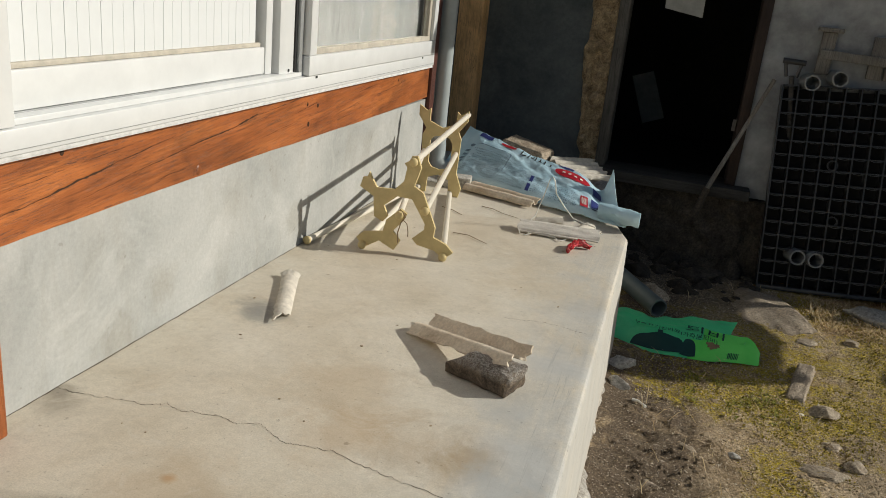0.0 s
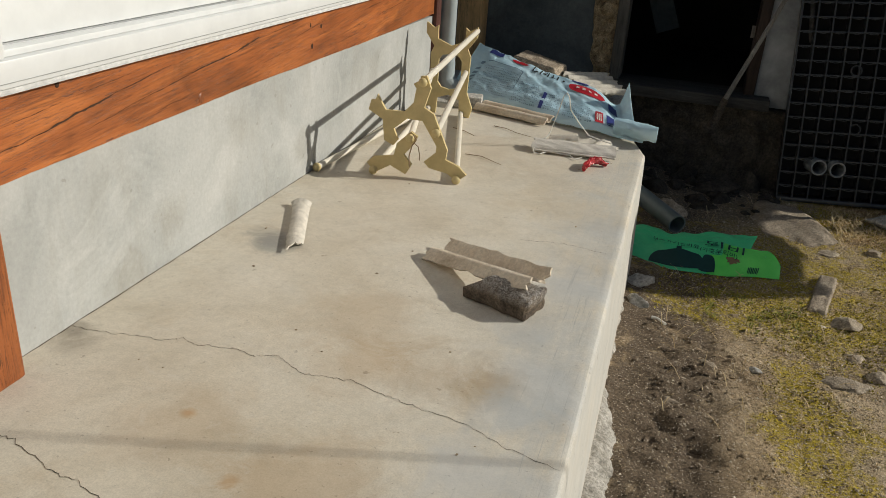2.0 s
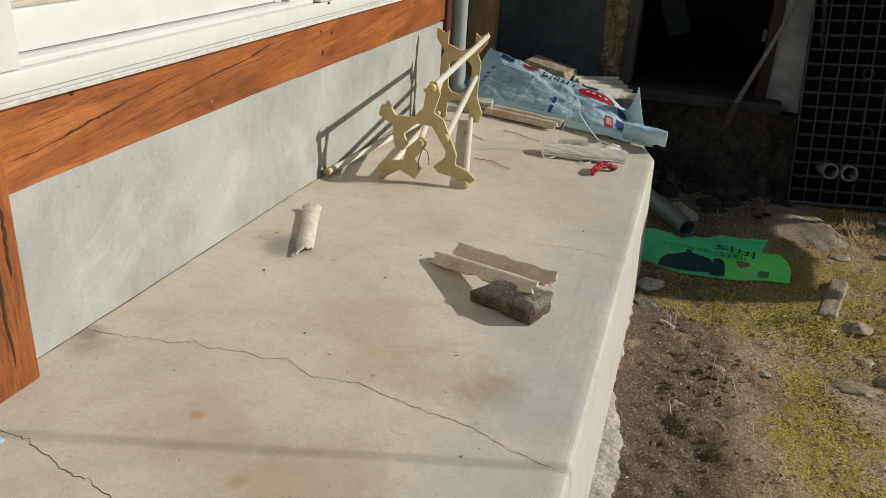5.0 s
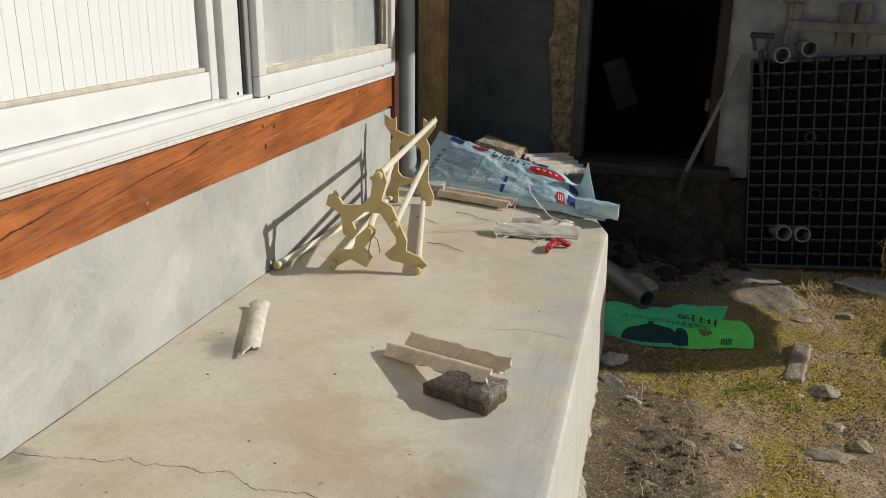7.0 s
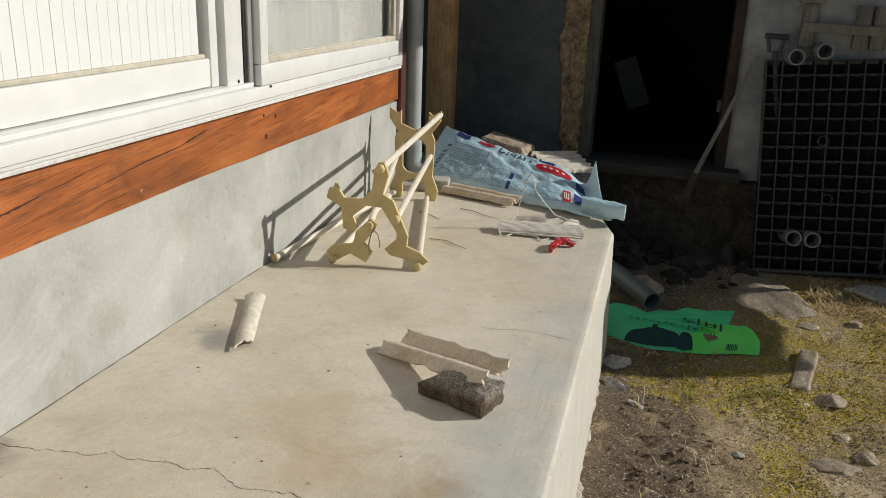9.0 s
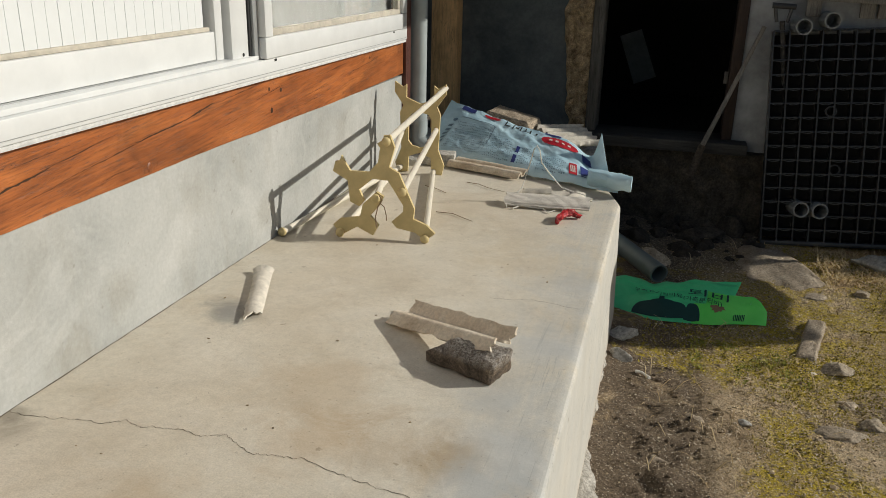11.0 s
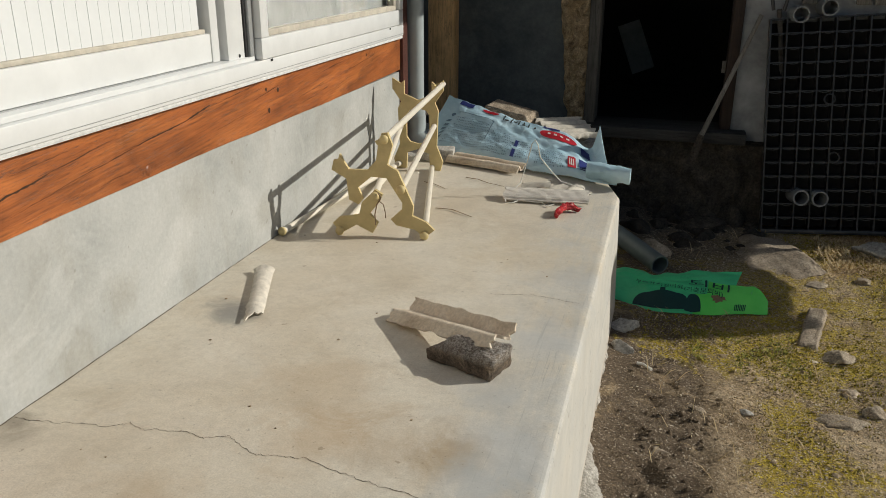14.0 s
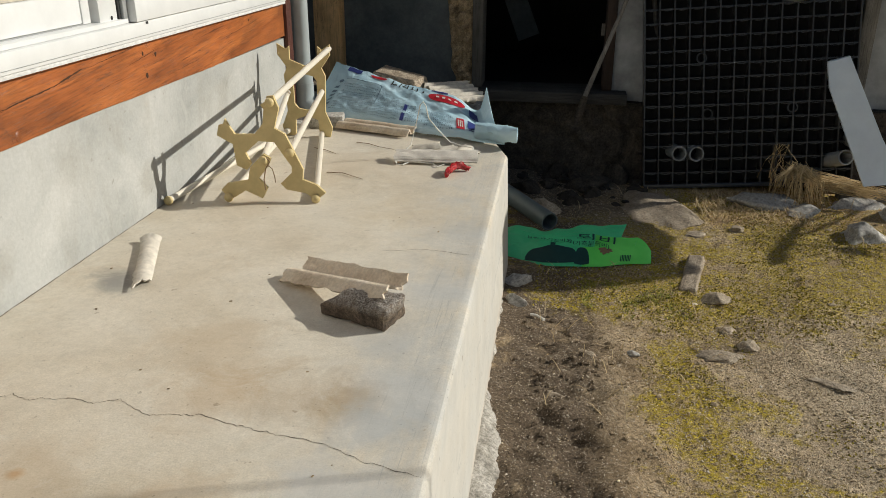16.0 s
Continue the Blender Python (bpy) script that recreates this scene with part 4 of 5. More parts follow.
def ball(p, r, sx=1.0, seg=12):
    bm = bmesh.new()
    bmesh.ops.create_uvsphere(bm, u_segments=seg, v_segments=8, radius=r)
    for v in bm.verts:
        v.co = Vector((v.co.x, v.co.y * sx, v.co.z)) + Vector(p)
    return bm


rack = thing("plastic_rack", "cream plastic folding rack with ivory tube rails leaning beside the wall", "rack")
part("end_plate", rack_plate_near(), M_CREAM, rack, "cream branched end plate", angle=20)
part("end_plate", rack_plate_far(), M_CREAM, rack, "cream branched end plate", angle=20)
for a, b in (((0.382, 2.610, 0.355), (0.321, 3.555, 0.402)), ((0.441, 2.610, 0.179), (0.281, 3.555, 0.212)), ((0.527, 2.610, 0.016), (0.268, 3.555, 0.016)),
             ((0.022, 2.505, 0.0165), (0.115, 3.555, 0.024)), ((0.356, 2.573, 0.158), (0.118, 3.555, 0.205)), ((0.217, 2.573, 0.0165), (0.100, 3.555, 0.022))):
    rail = part("rail", T([a, b], 0.0118, 14), M_ROD, rack, "ivory tube rail")
    part("end_cap", ball((a[0], a[1] - 0.003, a[2]), 0.0168, 0.8), M_CREAM, rail, "cream round end cap")
tie = [(0.371, 2.565, 0.173), (0.384, 2.561, 0.158), (0.368, 2.561, 0.133), (0.358, 2.563, 0.093), (0.360, 2.565, 0.053)]
part("string", T(tie, 0.0022, 6), M_TWIG, rack, "frayed brown string")
part("string", T([(0.376, 2.565, 0.143), (0.391, 2.563, 0.133), (0.398, 2.563, 0.103), (0.398, 2.565, 0.083)], 0.0018, 6), M_TWIG, rack)


def corrugated(length, ridges, pitch, height, thick, seed, ragged=0.02, taper=0.0):
    """A broken piece of corrugated sheet, along x, ridges across y, with ragged ends."""
    def f(u, v):
        y = (v - 0.5) * ridges * pitch
        k = ((v * ridges) % 1.0 - 0.5) / 0.40
        z = height * (math.sqrt(1 - k * k) if abs(k) < 1 else 0.0)
        cut0 = ragged * noise.noise((y * 30, seed, 0.3))
        cut1 = ragged * noise.noise((y * 30, seed + 9, 0.7))
        x = cut0 + (length + cut1 - cut0) * u
        y += 0.006 * noise.noise((x * 14, seed + v, 0)) + taper * (u - 0.5) * (v - 0.5)
        side = -1 if v < 0.5 else 1                         # broken long sides
        y *= 1 - 0.16 * abs(noise.noise((x * 20, seed + 5, side)) + 0.5 * noise.noise((x * 60, seed, side))) * (2 * abs(v - 0.5)) ** 3
        return (x - length / 2, y, z + 0.0025 * noise.noise((x * 12, y * 12, seed)))
    return patch(bmesh.new(), f, 36, ridges * 20, thick)


def half_tile(length, r, arc, thick, seed):
    """A broken curved shard: part of a pipe-like shell lying on its edges."""
    def f(u, v):
        a = math.pi / 2 + (v - 0.5) * arc
        e0 = 0.05 * noise.noise((v * 5, seed, 0)) + 0.015 * noise.noise((v * 17, seed, 0))
        x = length * (u * (1 - 0.12 * abs(e0)) + e0 * (1 - u) * 0.5 + 0.9 * e0 * u - 0.14 * u ** 4 * (1 - v))
        w = (1 - 0.16 * u) * (1 + (0.16 * noise.noise((u * 6, seed + 3, 0)) + 0.14 * noise.noise((u * 22, seed + 3, 0))) * (1.7 if v > 0.5 else 0.2) * abs(2 * v - 1) ** 3)
        w *= 1 + 0.16 * max(0.0, 1 - u / 0.07)                   # flared socket rim at one end
        lift = 0.22 * max(0.0, 1 - u / 0.07)
        return (x - length / 2, r * math.cos(a) * w, r * math.sin(a) * (1 + lift) - r * math.cos(arc / 2))
    return patch(bmesh.new(), f, 44, 14, thick)


# long corrugated fragment propped on a stone: two ridges and the valley between
def wave_fragment(length, width, height, thick, seed):
    """A broken strip of wavy sheet: one ridge, the valley beside it and the slope that rises from it."""
    def f(u, v):
        ragged = 0.020 * noise.noise((v * 9, seed, 0.3)) + 0.008 * noise.noise((v * 31, seed, 0.3))
        x = ragged + (length + 0.018 * noise.noise((v * 8, seed + 9, 0.7)) - ragged) * u
        edge = (0.010 * noise.noise((x * 18, seed, 2.0)) + 0.005 * noise.noise((x * 55, seed, 4.0))) * (2 * abs(v - 0.5)) ** 4
        y = (v - 0.5) * width * (1 - 0.12 * u) + edge
        z = height * (0.5 - 0.5 * math.cos(2 * math.pi * (0.10 + 1.32 * v))) ** 0.8
        return (x - length / 2, y, z + 0.002 * noise.noise((x * 12, y * 12, seed)))
    return patch(bmesh.new(), f, 60, 44, thick)


frag = single("roof_sheet_fragment", wave_fragment(0.415, 0.122, 0.023, 0.006, 3.0), M_SLATE,
              "long beige corrugated roofing fragment propped on a stone", "roof fragment")
far_end, near_end = Vector((0.640, 2.005, 0.002)), Vector((1.022, 1.750, 0.082))
d = (near_end - far_end).normalized()
rot = Matrix((d, Vector((0, 0, 1)).cross(d).normalized(), d.cross(Vector((0, 0, 1)).cross(d).normalized()))).transposed().to_4x4()
frag.matrix_world = Matrix.Translation((far_end + near_end) / 2) @ rot @ pose(0, -0.006, 0.002, 7, 0, 0)
def angular_rock(bottom, top, seed):
    """A quarried block: eight corners, split finely and chipped."""
    bm = bmesh.new()
    v = [bm.verts.new(p) for p in bottom + top]
    for f in ((3, 2, 1, 0), (4, 5, 6, 7), (0, 1, 5, 4), (1, 2, 6, 5), (2, 3, 7, 6), (3, 0, 4, 7)):
        bm.faces.new([v[k] for k in f])
    bmesh.ops.bevel(bm, geom=bm.edges[:], offset=0.007, segments=1, affect="EDGES")
    bmesh.ops.triangulate(bm, faces=bm.faces[:])
    for _ in range(4):
        bmesh.ops.subdivide_edges(bm, edges=[e for e in bm.edges if e.calc_length() > 0.010], cuts=1)
        bmesh.ops.triangulate(bm, faces=bm.faces[:])
    bm.normal_update()
    for w in bm.verts:
        q = w.co * 22 + Vector((seed, 0, 0))
        w.co += w.normal * (0.0042 * noise.noise(q) + 0.0026 * noise.noise(q * 3.3) + 0.0016 * noise.noise(q * 8))
        w.co.z = max(w.co.z, 0.0)
    return bm


rock = single("rock", angular_rock([(0.800, 1.760, 0), (0.985, 1.680, 0), (1.014, 1.785, 0), (0.85, 1.82, 0)],
                                   [(0.796, 1.752, 0.034), (0.990, 1.676, 0.060), (1.026, 1.748, 0.084), (0.872, 1.778, 0.076)], 5.0),
              M_DARKSTONE, "dark angular granite rock lying on the cement", "rock", angle=70)
shard = single("roof_sheet_shard", half_tile(0.38, 0.034, 1.7, 0.004, 2.0), M_PALE, "pale curved roofing shard lying on the cement", "roof fragment")
shard.matrix_world = pose(0.204, 1.99, 0.005, 0, 0, -67) @ pose(0, 0, 0, -6, 0, 0)
strip = single("roof_sheet_strip", corrugated(0.385, 2, 0.062, 0.024, 0.006, 11.0, 0.02), M_SLATE, "flat beige corrugated roofing strip before the sack", "roof fragment")
strip.matrix_world = pose(0.505, 3.675, 0.016, 0, 0, -18)
slab = single("concrete_block", B(-0.085, 0.085, -0.05, 0.05, 0, 0.06, bevel=0.008), M_CONCRETE, "small grey concrete block beside the rack", "block")
slab.matrix_world = pose(0.235, 3.745, 0.0, 0, 0, 10)

# broken wire-backed fragment with a bent hanger and pale chips
mesh_piece = single("textured_sheet_piece", corrugated(0.345, 1, 0.105, 0.012, 0.006, 21.0, 0.012), M_WOVEN, "pale textured sheet piece with raised edge", "roof fragment")
mesh_piece.matrix_world = pose(0.865, 3.205, 0.022, 14, 0, 6)
chips = thing("pale_chips", "pale broken roofing chips behind a bent wire", "roof fragment")
for i, (x, y, sx, sy, a) in enumerate(((0.86, 3.36, 0.13, 0.07, 25), (0.95, 3.34, 0.11, 0.06, 60), (0.99, 3.27, 0.10, 0.05, -10), (0.80, 3.34, 0.12, 0.05, 10))):
    bm = patch(bmesh.new(), lambda u, v: (sx * (u - 0.5) * (1 + 0.4 * noise.noise((v * 3, i, 0))), sy * (v - 0.5) * (1 + 0.5 * noise.noise((u * 3, i, 4))), 0.016 * math.sin(math.pi * v)), 12, 8, 0.005)
    ob = part("chip", bm, M_PALE, chips)
    ob.matrix_local = pose(x, y, 0.006 + 0.006 * i, 8 * (i % 2), -6, a)
hanger = single("wire_hanger", T([(0.70, 3.19, 0.012), (0.745, 3.27, 0.05), (0.775, 3.262, 0.16), (0.79, 3.255, 0.225), (0.803, 3.25, 0.242), (0.815, 3.25, 0.225),
                                  (0.825, 3.26, 0.17), (0.865, 3.29, 0.11), (0.905, 3.33, 0.055), (0.96, 3.33, 0.04), (1.01, 3.30, 0.04), (1.02, 3.26, 0.018)], 0.0024, 6),
               M_WIRE, "bent white wire hanger standing up", "wire")
wire2 = single("wire_loop", T([(0.70, 3.16, 0.02), (0.715, 3.12, 0.006), (0.74, 3.12, 0.006), (0.765, 3.15, 0.01), (0.86, 3.15, 0.008), (0.885, 3.115, 0.005), (0.91, 3.14, 0.01)], 0.0024, 6),
               M_WIRE, "white bent wire end under the sheet", "wire")
wr = bmesh.new()
pts = [(0.944, 2.985, 0.012), (0.945, 3.01, 0.018), (0.950, 3.045, 0.022), (0.962, 3.075, 0.024), (0.985, 3.09, 0.022), (1.005, 3.085, 0.014), (1.018, 3.09, 0.008)]
tube(wr, pts, [0.009, 0.012, 0.012, 0.015, 0.014, 0.008, 0.013], 14)
bmesh.ops.subdivide_edges(wr, edges=wr.edges[:], cuts=2)
for v in wr.verts:
    v.co += Vector((noise.noise(v.co * 95), noise.noise(v.co * 95 + Vector((5, 0, 0))), noise.noise(v.co * 95 + Vector((9, 0, 0))))) * 0.0095
    v.co.z = max(v.co.z, 0.002)
single("red_wrapper", wr, M_PEPPER, "crumpled shiny red wrapper on the cement", "wrapper")
for pts, lab in (([(0.46, 3.45, 0.004), (0.52, 3.43, 0.006), (0.58, 3.385, 0.005), (0.655, 3.355, 0.004)], "thin dry twig on the cement"),
                 ([(0.46, 2.97, 0.004), (0.53, 2.965, 0.006), (0.58, 2.93, 0.005), (0.625, 2.905, 0.003)], "thin dry twig on the cement"),
                 ([(0.30, 3.33, 0.003), (0.36, 3.30, 0.004), (0.42, 3.25, 0.003)], "thin dry twig on the cement")):
    single("twig", T(pts, [0.0017, 0.0015, 0.0012, 0.0008][:len(pts)], 6), M_TWIG, lab, "twig", "twigs on the porch")
lc = bmesh.new()
rng = random.Random(4)
for _ in range(18):                                   # crumbs and grit on the cement
    x, y = rng.uniform(0.05, 1.1), rng.uniform(0.9, 3.5)
    r = rng.uniform(0.0015, 0.004)
    bmesh.ops.create_icosphere(lc, subdivisions=1, radius=r, matrix=pose(x, y, r * 0.4, 0, 0, rng.uniform(0, 90)) @ Matrix.Diagonal((1.3, 0.8, 0.6, 1)))
single("grit", lc, M_PEBBLE, "crumbs of grit scattered on the cement", "grit", kind="stuff")


# ---------------------------------------------------------------- printed sacks
def lay(f, u0, u1, v0, v1, lift=0.0025, nu=6, nv=2, skew=0.0):
    """A piece of print that follows the sheet f."""
    def g(a, b):
        u, v = u0 + (u1 - u0) * a + skew * b, v0 + (v1 - v0) * b
        p, e = Vector(f(u, v)), 1e-3
        nrm = (Vector(f(u + e, v)) - p).cross(Vector(f(u, v + e)) - p).normalized()
        return p + (nrm if nrm.z > 0 else -nrm) * lift
    return patch(bmesh.new(), g, nu, nv)


def disc(f, uc, vc, ru, rv, lift=0.003, n=24, shape=None):
    """A round print on the sheet f; shape changes its radius by angle."""
    bm = bmesh.new()
    rings = []
    for k in (0.02, 0.2, 0.4, 0.6, 0.8, 1.0):
        ring = []
        for i in range(n):
            a = 2 * math.pi * i / n
            s = k * (shape(a) if shape else 1.0)
            u, v, e = uc + ru * s * math.cos(a), vc + rv * s * math.sin(a), 1e-3
            p = Vector(f(u, v))
            nrm = (Vector(f(u + e, v)) - p).cross(Vector(f(u, v + e)) - p).normalized()
            ring.append(bm.verts.new(p + (nrm if nrm.z > 0 else -nrm) * lift))
        rings.append(ring)
    for a, b in zip(rings, rings[1:]):
        for i in range(n):
            bm.faces.new((a[i], a[(i + 1) % n], b[(i + 1) % n], b[i]))
    bm.faces.new(rings[0])
    return bm


def blue_sheet(u, v):
    """u along the sack, v from its front fold to its back edge."""
    uu = max(-0.02, min(1.02, u))
    front = Vector((0.05 + 1.08 * uu, 3.95 - 0.47 * uu - 0.09 * uu * (1 - uu), 0.0))
    back = Vector((0.18 + 0.85 * uu, 4.16 - 0.33 * uu, 0.222 - 0.20 * uu + 0.08 * uu * uu))
    p = front.lerp(back, v)
    roll = 0.030 * (1 - (1 - min(1.0, v / 0.16)) ** 2) ** 0.5 * (1 - 0.6 * v)
    p.z += 0.010 + roll + 0.008 * math.exp(-((uu - 0.45) / 0.22) ** 2) * (1 - v)
    p.z += 0.014 * noise.noise((uu * 4, v * 2, 1.0)) + 0.007 * noise.noise((uu * 12, v * 7, 4.0)) + 0.0025 * noise.noise((uu * 34, v * 13, 9.0))
    fold = abs(noise.noise((uu * 5 + v * 3, v * 1.5, 14.0)))           # sharp creases that run down the film
    p.z += 0.012 * (0.35 - min(0.35, fold))
    p.y += 0.010 * noise.noise((uu * 6, v * 2, 7.0))
    k = max(0.0, (uu - 0.94) / 0.06) * max(0.0, (v - 0.55) / 0.45)       # torn flap that stands up at the back corner
    p.z += 0.085 * k ** 1.5
    p.x -= 0.02 * k
    p.z -= 0.035 * max(0.0, uu - 0.72) / 0.28 * math.sin(math.pi * min(1.0, max(0.0, v)))
    p.z -= 0.055 * math.exp(-((uu - 0.91) / 0.075) ** 2) * v
    if uu < 0.12:
        p.z -= 0.75 * (0.12 - uu) * (1 - v)
        p.z = max(p.z, 0.006)
    return tuple(p)


sack = thing("blue_sack", "empty pale blue printed fertiliser sack draped over stones", "sack")
part("sack_film", patch(bmesh.new(), blue_sheet, 160, 70, 0.002), M_BLUE, sack, angle=80)


def blue_tail(u, v):
    a = 2 * math.pi * v
    r = 0.040 * (1 - 0.12 * u) * (1 + 0.26 * noise.noise((math.cos(a) * 2, math.sin(a) * 2, u * 4)) + 0.10 * noise.noise((math.cos(a) * 6, math.sin(a) * 6, u * 9)))
    return (0.99 + 0.195 * u, 3.565 - 0.095 * u + r * math.cos(a) * 1.3, 0.052 + 0.010 * u + r * math.sin(a) * 0.95)


part("rolled_corner", patch(bmesh.new(), blue_tail, 20, 20, 0.003), M_BLUE, sack, "rolled crumpled sack corner", angle=80)
rng = random.Random(12)
small = bmesh.new()


def print_row(u, stop, v, tall, gap=0.35):
    """A row of small unreadable characters, each of two or three strokes."""
    bm = small
    while u < stop:
        w = rng.uniform(0.0065, 0.0085)
        if rng.random() > 0.14:
            for q in range(rng.choice((2, 2, 3))):
                if rng.random() < 0.55:
                    a0, b0, a1, b1 = u, v + tall * rng.uniform(0.0, 0.75), u + w * rng.uniform(0.6, 1.0), 0.0
                    b1 = b0 + tall * 0.24
                else:
                    a0, b0 = u + w * rng.uniform(0.0, 0.7), v
                    a1, b1 = a0 + w * 0.26, v + tall * rng.uniform(0.6, 1.0)
                quad = []
                for a, b in ((a0, b0), (a1, b0), (a1, b1), (a0, b1)):
                    p = Vector(blue_sheet(a, b))
                    nrm = (Vector(blue_sheet(a + 1e-3, b)) - p).cross(Vector(blue_sheet(a, b + 1e-3)) - p).normalized()
                    quad.append(bm.verts.new(p + (nrm if nrm.z > 0 else -nrm) * (0.0034 + 0.0003 * q)))
                bm.faces.new(quad)
        u += w * (1 + gap)


for row in range(13):
    v = 0.10 + 0.045 * row
    print_row(0.13 + 0.006 * (row % 3), 0.345 - 0.012 * (row > 10), v, 0.027)
for row in range(11):
    print_row(0.365 + 0.004 * (row % 2), 0.50 - 0.02 * (row > 7), 0.07 + 0.045 * row, 0.027)
for row in range(9):
    print_row(0.53, 0.60 + 0.02 * (row % 2), 0.07 + 0.047 * row, 0.027)
for k in range(3):
    part("print_mark", lay(blue_sheet, 0.797 + 0.009 * k, 0.802 + 0.009 * k, 0.15, 0.33, 0.0062, 1, 3), M_WIRE, sack)
for row in range(8):
    print_row(0.635, 0.77 - 0.01 * (row % 3), 0.06 + 0.047 * row, 0.027)
tagged(part("small_print", small, M_INK, sack, "rows of tiny dark print"), kind="stuff")
for k in range(6):                                     # heavy upright heading by the left end
    part("print_block", lay(blue_sheet, 0.085, 0.112, 0.12 + 0.085 * k, 0.165 + 0.085 * k, 0.0042, 2, 2, 0.004), M_INK, sack)
part("print_dot", disc(blue_sheet, 0.105, 0.70, 0.014, 0.035, 0.0042, 16), M_INK, sack)
for u0, u1, v0, v1, m_ in ((0.10, 0.19, 0.90, 0.985, M_NAVY), (0.515, 0.532, 0.06, 0.46, M_NAVY), (0.845, 0.885, 0.08, 0.42, M_NAVY), (0.79, 0.828, 0.08, 0.40, M_RED),
                           (0.86, 0.91, 0.62, 0.82, M_NAVY), (0.64, 0.74, 0.94, 0.985, M_NAVY), (0.395, 0.402, 0.84, 0.97, M_BLACK), (0.405, 0.432, 0.84, 0.87, M_BLACK), (0.445, 0.452, 0.82, 0.96, M_BLACK),
                           (0.462, 0.485, 0.86, 0.885, M_BLACK), (0.468, 0.486, 0.92, 0.945, M_BLACK), (0.492, 0.499, 0.82, 0.96, M_BLACK), (0.515, 0.545, 0.84, 0.87, M_BLACK),
                           (0.522, 0.529, 0.87, 0.95, M_BLACK), (0.552, 0.559, 0.82, 0.95, M_BLACK), (0.59, 0.60, 0.84, 0.90, M_BLACK)):
    part("print_block", lay(blue_sheet, u0, u1, v0, v1, 0.0045, 4, 3), m_, sack)
part("print_line", lay(blue_sheet, 0.13, 0.335, 0.745, 0.755, 0.0036, 14, 1), M_INK, sack)
part("print_line", lay(blue_sheet, 0.352, 0.3555, 0.32, 0.70, 0.0036, 1, 14), M_INK, sack)
for k in range(6):
    a0 = k * math.pi / 12
    part("print_line", lay(blue_sheet, 0.335 + 0.018 * math.sin(a0), 0.340 + 0.018 * math.sin(a0 + 0.26), 0.695 + 0.05 * math.cos(a0 + 0.26), 0.705 + 0.05 * math.cos(a0), 0.0036, 1, 1), M_INK, sack)
oval = part("print_oval", disc(blue_sheet, 0.735, 0.80, 0.105, 0.105, 0.0055), M_RED, sack, "red printed oval")
part("print_oval", disc(blue_sheet, 0.305, 0.935, 0.055, 0.035, 0.0055), M_RED, sack, "red printed oval")
for k in range(4):
    part("print_mark", lay(blue_sheet, 0.675 + 0.035 * k, 0.692 + 0.035 * k, 0.79, 0.83, 0.0075, 2, 1), M_WIRE, oval)

big = single("field_stone", angular_rock([(-0.15, -0.07, 0), (0.13, -0.09, 0), (0.15, 0.07, 0), (-0.13, 0.08, 0)], [(-0.145, -0.06, 0.085), (0.10, -0.085, 0.075), (0.13, 0.05, 0.085), (-0.12, 0.07, 0.105)], 9.0), M_BUFFSTONE, "buff broken stone weighing down the blue sack", "stone", "stones on the sack", angle=60)
big.matrix_world = pose(0.485, 4.33, 0.080, 0, 6, -8)
sh = single("roof_sheet_piece", corrugated(0.27, 5, 0.052, 0.017, 0.006, 43.0, 0.03), M_PALE, "grey corrugated roofing piece lying behind the sack", "roof fragment")
sh.matrix_world = pose(0.790, 4.29, 0.076, 12, 2, 34)
prop = single("rubble_pile", stone((0.90, 0.38, 0.12), 77, 4, 0.18, 6), M_CONCRETE, "grey rubble heaped under the sack", "rubble", angle=60)
prop.matrix_world = pose(0.44, 4.36, -0.02, 0, 0, -8)


def green_sheet(u, v):
    """u along the sack from the platform outwards, v from the soil up its front face."""
    uc, vc = max(0.0, min(1.0, u)), max(0.0, min(1.0, v))
    x = 1.10 + 0.665 * u
    y = 3.455 - 0.10 * u + 0.17 * u * u + 0.15 * v + 0.02 * v * v - 0.06 * u * v
    z = GZ + 0.008 + 0.092 * math.sin(0.5 * math.pi * vc) ** 0.9 * (0.92 + 0.16 * math.sin(math.pi * uc))
    x -= 0.03 * (1 - v) * max(0.0, u) ** 3
    z += (0.018 * noise.noise((u * 4, v * 2, 3)) + 0.007 * noise.noise((u * 11, v * 5, 8))) * min(1.0, 4 * vc + 0.15)
    crease = abs(noise.noise((u * 4 + v * 1.5, v * 1.2, 21)))
    y += 0.030 * (0.4 - min(0.4, crease)) * vc - 0.020 * noise.noise((u * 3.5, 6.0, v))
    z += 0.016 * (0.4 - min(0.4, crease)) * vc * (1 - 0.5 * vc)
    return (x, y, z)


def green_back(u, v):
    """The upper side that slopes back from the top fold to a ragged rear edge."""
    top = Vector(green_sheet(u * 0.86 + 0.02, 1.0))
    x = top.x + 0.03 * v * u
    y = top.y + 0.11 * v * (0.75 + 0.35 * u)
    z = top.z + 0.014 * v - 0.035 * v * v * (1 - u) + 0.012 * noise.noise((u * 7, v * 3, 13)) * v + 0.012 * u ** 4 * v
    return (x, y, z)


def green_end(u, v):
    """The open end: the top fold falls forward to the soil as a bent flap."""
    a, b = Vector(green_sheet(1.0, v)), Vector((1.825, 3.545 + 0.05 * v, GZ + 0.006 + 0.045 * v))
    p = a.lerp(b, u)
    p.z += 0.012 * math.sin(math.pi * u) * v
    return tuple(p)


